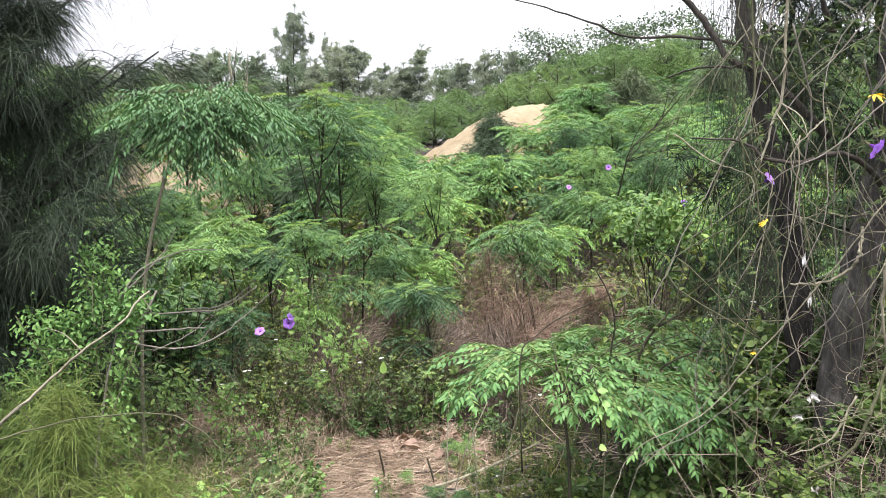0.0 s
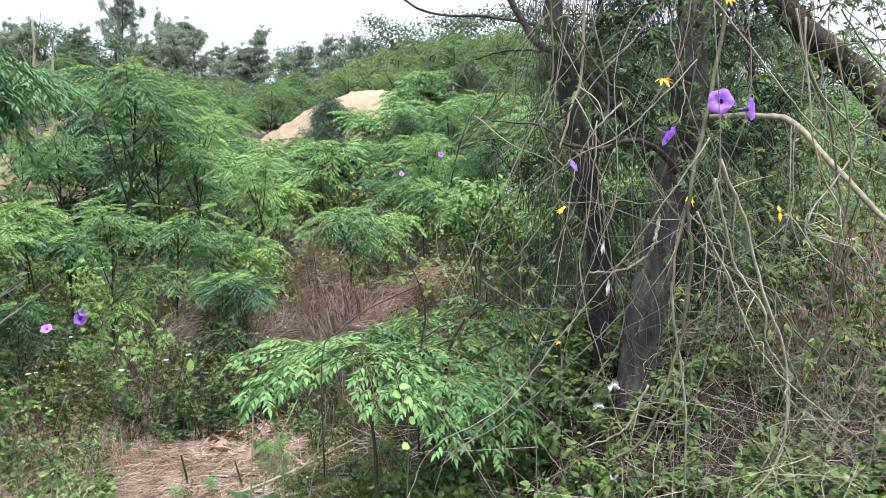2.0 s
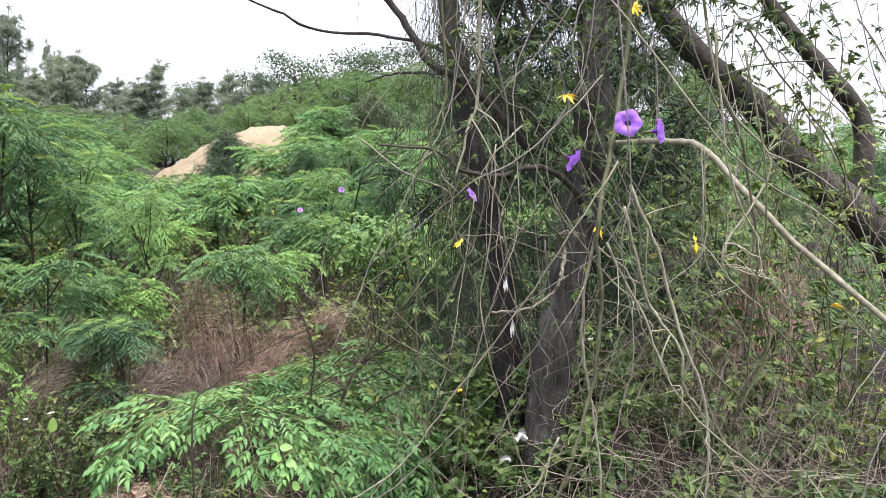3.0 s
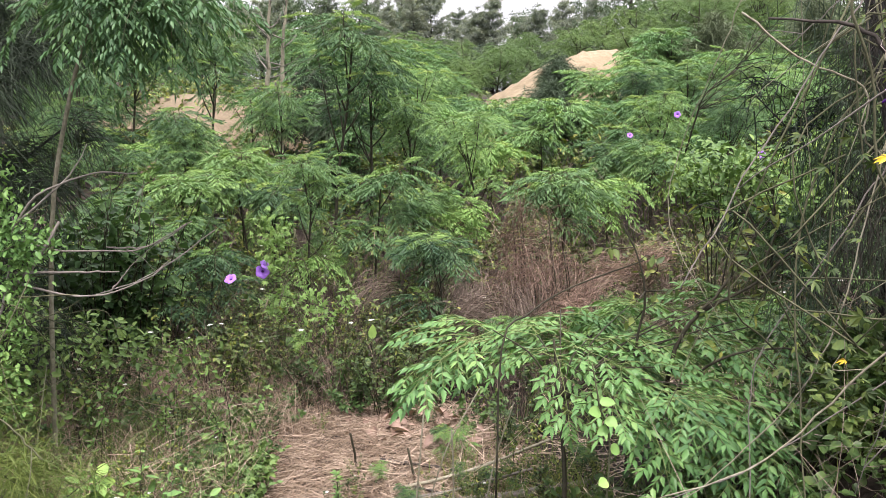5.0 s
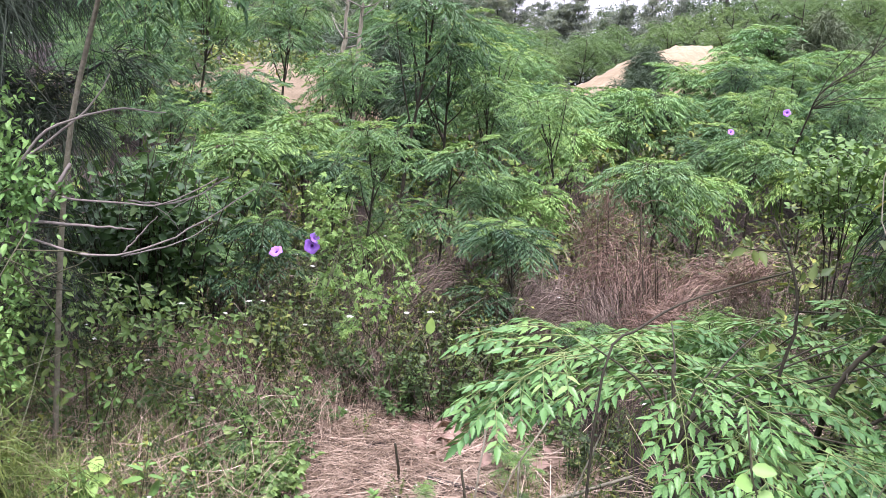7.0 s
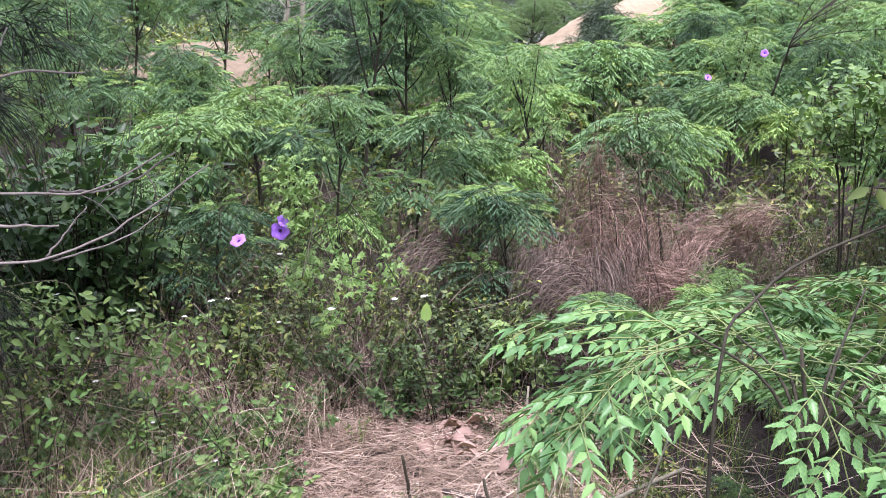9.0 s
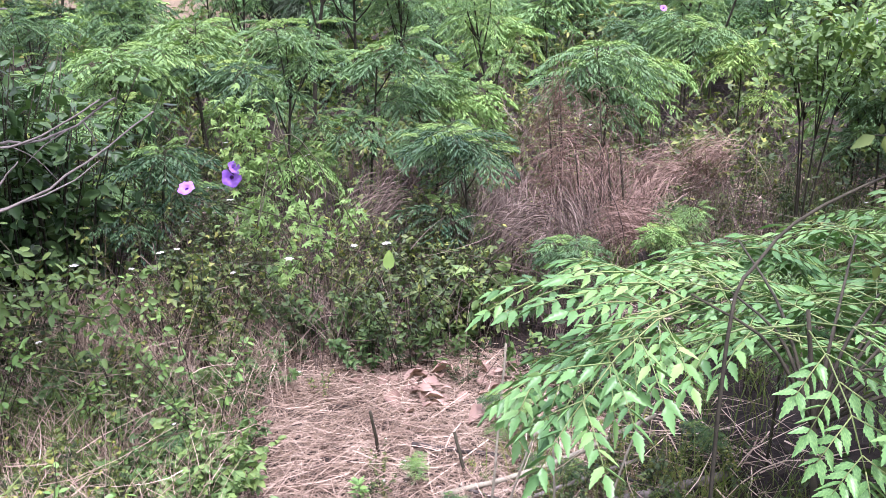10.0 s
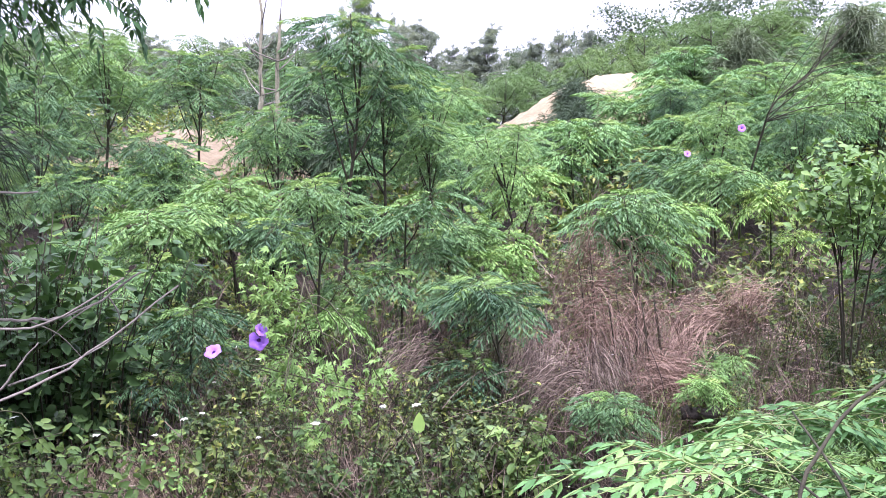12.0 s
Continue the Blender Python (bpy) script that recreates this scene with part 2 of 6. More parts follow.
M_SAND = rough_material("pale_sandy_mound", [(0.1, (0.1368, 0.107, 0.06536)), (0.5, (0.2223, 0.1797, 0.1144)), (0.9, (0.3163, 0.2675, 0.1838))], scale=9, big=0.9, bump=0.5, dist=0.08)
M_DIRT = rough_material("dry_tan_dirt", [(0.1, (0.0855, 0.0684, 0.0427)), (0.5, (0.1472, 0.1187, 0.076)), (0.9, (0.209, 0.171, 0.114))], scale=14, big=1.2, bump=0.5, dist=0.04)
M_STONE = rough_material("pale_stone", [(0.1, (0.24, 0.232, 0.216)), (0.9, (0.544, 0.528, 0.496))], scale=40, bump=0.5)
M_PLASTIC = rough_material("dirty_white_plastic", [(0.1, (0.3465, 0.3402, 0.3186)), (0.6, (0.504, 0.504, 0.4833))], scale=30, rough=0.4, bump=0.2)


# ---------------------------------------------------------------- mesh helpers
def unit(v):
    return v / np.maximum(np.linalg.norm(v, axis=-1, keepdims=True), 1e-9)


class Buf:
    """Collects vertices and triangles."""

    def __init__(self):
        self.v, self.t, self.n = [], [], 0

    def add(self, v, t):
        v = np.asarray(v, float).reshape(-1, 3)
        self.v.append(v)
        self.t.append(np.asarray(t, int).reshape(-1, 3) + self.n)
        self.n += len(v)
        return self

    def mesh(self, name, smooth=True):
        v, t = np.concatenate(self.v), np.concatenate(self.t)
        me = bpy.data.meshes.new(name)
        me.vertices.add(len(v))
        me.vertices.foreach_set("co", v.astype(np.float32).ravel())
        me.loops.add(t.size)
        me.loops.foreach_set("vertex_index", t.astype(np.int32).ravel())
        me.polygons.add(len(t))
        me.polygons.foreach_set("loop_start", np.arange(0, t.size, 3, dtype=np.int32))
        me.polygons.foreach_set("use_smooth", np.full(len(t), smooth))
        me.update()
        me.validate()
        return me


# A blade folded along its midrib, at two levels of detail, a lobed one, and a broad oval one.
BLADE = (np.array([(0, 0, 0), (-.5, .34, .05), (0, .36, -.06), (.5, .34, .05), (-.32, .66, .02), (0, .68, -.06), (.32, .66, .02), (0, 1, -.10)]),
         np.array([(0, 2, 1), (0, 3, 2), (1, 5, 4), (1, 2, 5), (2, 6, 5), (2, 3, 6), (4, 5, 7), (5, 6, 7)]))
DIAMOND = (np.array([(0, 0, 0), (-.5, .42, .08), (0, 1, -.06), (.5, .42, .08)]), np.array([(0, 2, 1), (0, 3, 2)]))
OVAL = (np.array([(0, 0, 0), (-.42, .2, .04), (0, .3, -.05), (.42, .2, .04), (-.5, .5, .05), (.5, .5, .05), (0, .6, -.06), (-.3, .8, 0), (.3, .8, 0), (0, 1, -.08)]),
        np.array([(0, 2, 1), (0, 3, 2), (1, 6, 4), (1, 2, 6), (2, 5, 6), (2, 3, 5), (4, 6, 7), (6, 5, 8), (7, 6, 9), (6, 8, 9)]))



def toothed():
    """A pointed leaflet with a toothed margin, folded along its midrib."""
    rows = [(0.0, 0.0), (0.13, 0.27), (0.27, 0.50), (0.31, 0.37), (0.46, 0.45), (0.50, 0.31), (0.65, 0.33), (0.69, 0.20), (0.83, 0.17), (1.0, 0.0)]
    v, t = [], []
    for u, w in rows:
        v += [(-w, u + 0.03 * w, 0.05 * w - 0.10 * u * u), (0, u, -0.05 * (w > 0) - 0.10 * u * u), (w, u + 0.03 * w, 0.05 * w - 0.10 * u * u)]
    for k in range(len(rows) - 1):
        a, b = 3 * k, 3 * k + 3
        t += [(a, a + 1, b), (a + 1, b + 1, b), (a + 1, a + 2, b + 1), (a + 2, b + 2, b + 1)]
    return np.array(v), np.array(t)


TOOTHED = toothed()


def put(buf, shape, pos, way, up, length, width):
    """Many copies of a blade, each from pos along way with its face towards up."""
    v, t = shape
    way = unit(way)
    side = unit(np.cross(way, up) + 1e-9)
    nor = np.cross(side, way)
    length, width = np.broadcast_to(length, len(pos)), np.broadcast_to(width, len(pos))
    w = (pos[:, None] + v[None, :, :1] * side[:, None] * width[:, None, None]
         + v[None, :, 1:2] * way[:, None] * length[:, None, None] + v[None, :, 2:] * nor[:, None] * length[:, None, None])
    k = np.arange(len(pos))[:, None, None] * len(v) + t[None]
    buf.add(w, k)


def ribbons(buf, p, width, rng):
    """Thin flat strands: p is (strands, points, 3)."""
    n, k, _ = p.shape
    way = unit(np.gradient(p, axis=1))
    side = unit(np.cross(way, unit(rng.normal(size=(n, 1, 3)))))
    taper = np.linspace(1, 0.35, k)[None, :, None]
    w = np.broadcast_to(np.asarray(width, float).reshape(-1, 1, 1), (n, 1, 1)) / 2 * taper
    v = np.stack([p - side * w, p + side * w], 2)
    a = (np.arange(n)[:, None] * k + np.arange(k - 1)[None]).ravel() * 2
    buf.add(v, np.concatenate([np.stack([a, a + 1, a + 3], 1), np.stack([a, a + 3, a + 2], 1)]))


def tube(buf, pts, radii, sides=6, rng=None, rough=0.0):
    """A tapered round limb through the points, with closed ends."""
    pts = np.asarray(pts, float)
    k = len(pts)
    radii = np.broadcast_to(radii, k).astype(float)
    way = unit(np.gradient(pts, axis=0))
    ref = np.array((0.31, 0.22, 0.92)) if abs(way.mean(0) @ np.array((0.31, 0.22, 0.92))) < 0.9 else np.array((1.0, 0.1, 0))
    a = unit(np.cross(way, ref))
    b = np.cross(way, a)
    ang = np.arange(sides) * 2 * np.pi / sides
    r = radii[:, None] * (1 + (rng.normal(0, rough, (k, sides)) if rough else 0))
    v = pts[:, None] + r[..., None] * (np.cos(ang)[None, :, None] * a[:, None] + np.sin(ang)[None, :, None] * b[:, None])
    i, j = np.meshgrid(np.arange(k - 1), np.arange(sides), indexing="ij")
    i, j = i.ravel(), j.ravel()
    q = (j + 1) % sides
    t = np.concatenate([np.stack([i * sides + j, i * sides + q, (i + 1) * sides + q], 1), np.stack([i * sides + j, (i + 1) * sides + q, (i + 1) * sides + j], 1)])
    m = k * sides
    caps = [(m, (s + 1) % sides, s) for s in range(sides)] + [(m + 1, m - sides + s, m - sides + (s + 1) % sides) for s in range(sides)]
    buf.add(np.concatenate([v.reshape(-1, 3), pts[:1], pts[-1:]]), np.concatenate([t, np.array(caps)]))


def spline(pts, n):
    """A smooth line through the points."""
    pts = np.asarray(pts, float)
    p = np.concatenate([2 * pts[:1] - pts[1:2], pts, 2 * pts[-1:] - pts[-2:-1]])
    s = np.linspace(0, len(pts) - 1 - 1e-6, n)
    i = s.astype(int)
    u = (s - i)[:, None]
    a, b, c, d = p[i], p[i + 1], p[i + 2], p[i + 3]
    return 0.5 * (2 * b + (c - a) * u + (2 * a - 5 * b + 4 * c - d) * u**2 + (3 * b - a - 3 * c + d) * u**3)


def thing(name, label, category, group="", at=(0, 0, 0), kind=""):
    ob = new(name)
    ob.empty_display_size = 0.1
    ob.location = at
    return tagged(ob, label, category, group, kind)


def part(name, buf, material, parent, label="", smooth=True):
    me = buf if isinstance(buf, bpy.types.Mesh) else buf.mesh(name, smooth)
    if not me.materials:
        me.materials.append(material)
    ob = new(name, me)
    ob.parent = parent
    return tagged(ob, label)


def solid(name, buf, material, label, category, group="", kind="", at=(0, 0, 0), smooth=True):
    """A thing that is one mesh."""
    me = buf if isinstance(buf, bpy.types.Mesh) else buf.mesh(name, smooth)
    if not me.materials:
        me.materials.append(material)
    ob = new(name, me)
    ob.location = at
    return tagged(ob, label, category, group, kind)


def step(a, b, x):
    u = np.clip((x - a) / (b - a), 0, 1)
    return u * u * (3 - 2 * u)


def ground_z(x, y):
    """Height of the ground: a hollow with the litter patch, a bank at the walker's feet and under the old tree, and a slope up to the far wood."""
    x, y = np.asarray(x, float), np.asarray(y, float)
    z = 0.27 * step(3.4, 0.2, y) + 0.42 * step(0.55, 1.3, x) * step(4.4, 2.9, y)
    z = z + 0.85 * step(5.5, 17, y) + 0.9 * step(15, 40, y) + 0.55 * step(-1.5, -6, x) * step(7, 14, y)
    z = z + 0.38 * np.exp(-((x - 1.5) / 0.55) ** 2 - ((y - 2.95) / 0.5) ** 2)
    z = z + 1.3 * np.exp(-((x - 6.5) / 5.5) ** 2 - ((y - 24) / 5.5) ** 2)
    z = z + 0.05 * np.sin(x * 1.7 + 0.6 * y) * np.sin(y * 1.3) + 0.022 * np.sin(x * 5.1 + 1) * np.sin(y * 4.3 + x)
    patch = np.exp(-(((x + 0.43) / 0.75) ** 2 + ((y - 3.95) / 0.75) ** 2) ** 2)
    return z * (1 - 0.9 * patch)


def gz(x, y):
    return float(ground_z(x, y))


# ---------------------------------------------------------------- ground and far structure
def build_ground():
    fx = np.concatenate([-np.geomspace(400, 4.2, 46), np.arange(-4, 4.01, 0.08), np.geomspace(4.2, 400, 46)])
    fy = np.concatenate([-np.geomspace(400, 1.2, 26), np.arange(-1, 9.01, 0.08), np.geomspace(9.2, 500, 60)])
    x, y = np.meshgrid(fx, fy)
    rng = np.random.default_rng(5)
    near = np.exp(-((x / 6) ** 2 + ((y - 4) / 7) ** 2))
    z = ground_z(x, y) + near * rng.normal(0, 0.008, x.shape)
    b = Buf()
    h, w = x.shape
    i = (np.arange(h - 1)[:, None] * w + np.arange(w - 1)[None]).ravel()
    b.add(np.stack([x, y, z], -1), np.concatenate([np.stack([i, i + 1, i + w + 1], 1), np.stack([i, i + w + 1, i + w], 1)]))
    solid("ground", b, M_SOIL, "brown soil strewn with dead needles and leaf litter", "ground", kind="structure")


build_ground()


def mound(name, x, y, rx, ry, h, turn, material, label, seed, sharp=2.0, skew=0.0):
    """A low rounded heap with an uneven skin, sunk into the ground."""
    rng = np.random.default_rng(seed)
    n, m = 40, 22
    b = Buf()
    a = np.linspace(0, 2 * np.pi, n, endpoint=False)
    r = np.linspace(0, 1, m)
    rr, aa = np.meshgrid(r, a, indexing="ij")
    lump = 1 + 0.09 * np.sin(3 * aa + seed) + 0.05 * np.sin(7 * aa + 2 * seed)
    px, py = rr * np.cos(aa) * rx * lump, rr * np.sin(aa) * ry * lump
    pz = h * (1 - rr**sharp) + 0.012 * h * rng.normal(size=rr.shape) * (rr > 0.05) + 0.05 * h * np.sin(px * 3 + seed) * np.sin(py * 2.6)
    px = px + skew * (1 - rr**1.4)
    c, s = math.cos(radians(turn)), math.sin(radians(turn))
    v = np.stack([c * px - s * py, s * px + c * py, pz - 0.15 * h], -1)
    i, j = np.meshgrid(np.arange(m - 1), np.arange(n), indexing="ij")
    i, j = i.ravel(), j.ravel()
    q = (j + 1) % n
    t = np.concatenate([np.stack([i * n + j, (i + 1) * n + j, (i + 1) * n + q], 1), np.stack([i * n + j, (i + 1) * n + q, i * n + q], 1)])
    b.add(v, t)
    return solid(name, b, material, label, "mound", "sandy mounds", at=(x, y, gz(x, y)))


mound("sand_mound", 0.90, 17.3, 2.3, 1.7, 1.70, 0, M_SAND, "large pale yellow sandy mound among green saplings", 1, 1.9, 1.0)
mound("sand_mound", 4.5, 18.3, 0.9, 0.8, 1.12, -10, M_DIRT, "smaller sandy mound half hidden by shrubs", 2)
mound("sand_mound", -4.4, 18.0, 0.8, 0.9, 0.85, 10, M_SAND, "pale sandy mound beyond the dead tree", 3)
mound("dirt_bank", -5.0, 13.4, 1.5, 1.7, 0.5, 20, M_DIRT, "bare tan dirt slope between saplings", 4)
mound("dirt_bank", -3.7, 11.6, 1.0, 1.9, 0.85, -10, M_DIRT, "bare tan dirt slope leading uphill", 6)


PATTERNS = []  # plants that are only copied from, and removed at the end


# ---------------------------------------------------------------- chinaberry saplings
def frond(rng, size, pairs, leaf_pairs, leaf, slim, hang=(-1.0, -0.1), sags=(0.55, 1.05)):
    """A twice-feathered leaf along +y: rachis, side stalks and leaflets. Returns blades (pos, way, length, width) and the stalk lines."""
    arch, sag = rng.uniform(0.05, 0.35), rng.uniform(*sags)
    line = lambda s: np.stack([0 * s, size * s, size * (arch * s - sag * s**2)], -1)  # noqa: E731
    pos, way, lens, lines = [], [], [], [line(np.linspace(0, 1, 4))]
    marks = [(0.28 + 0.64 * k / max(pairs - 1, 1), sd) for k in range(pairs) for sd in (-1, 1)] + [(1.0, 0)]
    for s, sd in marks:
        base = line(np.array([s]))[0]
        ahead = unit(line(np.array([min(s + 0.02, 1.02)]))[0] - line(np.array([s - 0.02]))[0])
        out = unit(np.array((sd * rng.uniform(0.75, 1.0), 0, rng.uniform(-0.35, 0.1))) + ahead * rng.uniform(0.5, 0.8)) if sd else ahead
        long = size * rng.uniform(0.36, 0.46) * (1.12 - 0.6 * abs(s - 0.45)) * (1 if sd else 0.8)
        end = base + out * long + np.array((0, 0, -0.12 * long))
        lines.append(np.stack([base, (base + end) / 2 + np.array((0, 0, 0.05 * long)), end]))
        side = unit(np.cross(out, (0, 0, 1)))
        for q in range(leaf_pairs):
            u = 0.22 + 0.68 * q / max(leaf_pairs - 1, 1)
            for g in (-1, 1):
                pos.append(base + (end - base) * u)
                way.append(unit(out * 0.75 + side * g * 0.8 + np.array((0, 0, rng.uniform(*hang)))))
                lens.append(leaf * rng.uniform(0.75, 1.1))
        pos.append(end)
        way.append(unit(out + np.array((0, 0, -0.3))))
        lens.append(leaf * rng.uniform(0.95, 1.25))
    lens = np.array(lens)
    return np.array(pos), np.array(way), lens, lens * slim, lines


def spin(yaw, lift):
    """Turns +y to the direction with that yaw and lift above the level."""
    return np.array(Euler((lift, 0, yaw)).to_matrix())


def add_frond(leaves, stalks, rng, at, yaw, lift, size, pairs, leaf_pairs, leaf, slim, shape, stalk=0.0016, sides=3):
    p, w, ln, wd, lines = frond(rng, size, pairs, leaf_pairs, leaf, slim)
    m = spin(yaw, lift)
    up = np.broadcast_to(m @ np.array((0, -0.15, 1.0)), p.shape) + rng.normal(0, 0.22, p.shape)
    put(leaves, shape, p @ m.T + at, w @ m.T, up, ln, wd)
    for k, l in enumerate(lines):
        if k == 0 or sides > 3:
            tube(stalks, l @ m.T + at, np.linspace(stalk, stalk * 0.5, len(l)), sides)


def chinaberry(name, seed, height, tips, fronds, size, leaf, slim=0.3, shape=DIAMOND, pairs=4, leaf_pairs=3, material=None, low=0.35, wide=0.25, label="", group="chinaberry saplings", stem=0.016, stalk=0.0018, sides=3, cat="sapling"):
    """A sapling: a thin dark stem that forks into tips, each with a whorl of arching feathered leaves."""
    rng = np.random.default_rng(seed)
    ob = thing(name, label, cat, group)
    wood, leaves, stalks = Buf(), Buf(), Buf()
    lean = rng.uniform(-0.1, 0.1, 2) * height
    top = np.array((lean[0], lean[1], height * 0.86))
    main = spline([(0, 0, -0.12), (lean[0] * 0.2, lean[1] * 0.3, height * 0.3), (lean[0] * 0.7, lean[1] * 0.6, height * 0.6), top], 12)
    tube(wood, main, np.linspace(stem, stem * 0.4, 12), 6)
    ends = [top]
    for k in range(tips - 1):
        s = rng.uniform(low, 0.8)
        start = main[int(s * 11)]
        a = k * 2.4 + rng.uniform(-0.5, 0.5)
        r = wide * height * rng.uniform(0.5, 1.1)
        end = np.array((start[0] + r * math.cos(a), start[1] + r * math.sin(a), min(start[2] + height * rng.uniform(0.12, 0.4), height * 0.92)))
        limb = spline([start, start * 0.5 + end * 0.5 + np.array((0, 0, -0.03 * height)), end], 7)
        branch = Buf()
        tube(branch, limb, np.linspace(stem * 0.5, stem * 0.22, 7), 5)
        part("branch", branch, M_STEM, ob)
        ends.append(end)
    fresh = Buf()
    for e in ends:
        turn = rng.uniform(0, 6.28)
        for k in range(fronds):
            add_frond(leaves, stalks, rng, e - np.array((0, 0, rng.uniform(0, 0.07) * height)), turn + k * 2.4 + rng.uniform(-0.3, 0.3), rng.uniform(-0.15, 0.7),
                      size * rng.uniform(0.7, 1.2), pairs, leaf_pairs, leaf, slim, shape, stalk, sides)
        for k in range(2):
            add_frond(fresh, stalks, rng, e, turn + k * 3.0 + rng.uniform(-0.5, 0.5), rng.uniform(0.35, 0.85), size * rng.uniform(0.5, 0.75), pairs, leaf_pairs, leaf * 0.85, slim, shape, stalk, sides)
    tagged(part("new_growth", fresh, M_FEATHER if material is M_FEATHER else M_FRESH, ob, "pale fresh leaves at the shoot tips"), kind="stuff")
    part("stem", wood, M_STEM, ob, "thin dark stem")
    tagged(part("leaf_stalk_spray", stalks, M_VINEGREEN, ob), kind="stuff")
    part("crown", leaves, material or M_MELIA, ob, "feathered green leaves")
    PATTERNS.append(ob)
    return ob


TALL = [chinaberry("chinaberry_sapling", 10 + k, 2.0, 8 + k % 3, 8, 0.25, 0.028, 0.33, pairs=5, leaf_pairs=6, low=0.50, wide=0.13,
                   label="slender chinaberry sapling with arching feathered green leaves") for k in range(5)]
LOW = [chinaberry("chinaberry_sapling", 40 + k, 1.0, 5 + k % 3, 8, 0.19, 0.025, 0.33, pairs=5, leaf_pairs=6, low=0.42, wide=0.17, stem=0.009,
                  label="low chinaberry sapling with a flat feathered green crown") for k in range(5)]
FARTALL = [chinaberry("chinaberry_sapling", 20 + k, 2.0, 7 + k % 3, 8, 0.31, 0.046, 0.38, pairs=4, leaf_pairs=4, low=0.45, wide=0.18, material=M_MELIA_HAZED,
                      label="slender chinaberry sapling with arching feathered green leaves") for k in range(4)]
FARLOW = [chinaberry("chinaberry_sapling", 50 + k, 1.0, 5 + k % 2, 8, 0.24, 0.040, 0.38, pairs=4, leaf_pairs=4, low=0.35, wide=0.22, material=M_MELIA_HAZED, stem=0.009,
                     label="low chinaberry sapling with a flat feathered green crown") for k in range(4)]
FEATHER = [chinaberry("feathery_tree", 70 + k, 3.2, 14, 10, 0.52, 0.062, 0.40, pairs=5, leaf_pairs=4, material=M_FEATHER, wide=0.34, low=0.25, stem=0.04,
                      label="bright green feathery-leaved tree on the slope", group="feathery trees", cat="tree") for k in range(3)]

LIMELOW = [chinaberry("chinaberry_sapling", 60 + k, 1.0, 4 + k % 2, 9, 0.22, 0.040, 0.34, pairs=4, leaf_pairs=4, low=0.3, wide=0.26, stem=0.008, material=M_LIME,
                      label="low chinaberry sapling with fresh yellow-green leaves") for k in range(2)]


def plant(kinds, k, x, y, height, turn=0.0, lean=0.0):
    """A copy of one of the kinds, at its height, on the ground."""
    s = height / {id(TALL): 2.0, id(FARTALL): 2.0, id(FEATHER): 3.2}.get(id(kinds), 1.0)
    return copy_thing(kinds[k % len(kinds)], pose(x, y, gz(x, y), 0, lean, turn) @ Matrix.Diagonal((s, s, s, 1)))


# saplings that stand out one by one: x, y, height, turn, lean
for k, (x, y, top, turn, lean) in enumerate([
        (-1.40, 7.70, 2.35, 10, 0), (-1.15, 8.10, 1.95, 80, 9), (-2.60, 7.50, 1.50, 150, 0), (-0.02, 7.50, 1.42, 200, 6),
        (-3.90, 8.90, 2.15, 40, 0), (-3.10, 9.10, 2.10, 100, -4), (-3.90, 7.90, 1.95, 210, 3), (1.60, 9.00, 1.55, 310, 0), (-0.90, 9.20, 1.70, 30, 0), (1.75, 11.8, 1.5, 70, 0), (2.6, 12.0, 1.6, 170, 0), (2.4, 9.6, 1.5, 250, 0)]):
    plant(TALL, k, x, y, top, turn, lean)
for k, (x, y, top, turn, lean) in enumerate([
        (-0.75, 6.20, 1.15, 0, 0), (0.58, 6.35, 1.25, 60, 0), (1.48, 8.30, 1.15, 120, 0), (-0.15, 5.25, 0.85, 200, 0), (-1.45, 6.20, 0.98, 280, 0),
        (-1.50, 5.05, 0.80, 330, 0), (0.22, 4.70, 0.50, 20, 0), (0.72, 3.85, 0.66, 95, 0), (-2.70, 6.40, 0.95, 240, 0), (-1.95, 6.0, 1.1, 15, 0), (-0.45, 6.7, 0.95, 75, 0), (-1.9, 6.9, 1.25, 135, 0),
        (-0.35, 5.75, 0.75, 310, 0), (1.15, 8.9, 1.05, 140, 0), (0.85, 7.7, 0.75, 20, 0)]):
    plant(LOW, k, x, y, top, turn, lean)

for k, (x, y, top) in enumerate([(1.9, 8.3, 0.95), (2.1, 6.6, 1.0), (1.95, 5.3, 0.8), (1.0, 7.6, 0.85), (2.5, 7.4, 1.1), (-0.3, 6.9, 0.8), (-2.1, 7.3, 1.0), (0.0, 8.6, 1.0), (-1.1, 5.7, 0.6), (-3.0, 8.0, 1.2), (0.75, 5.2, 0.4)]):
    plant(LIMELOW, k, x, y, top, 67 * k)


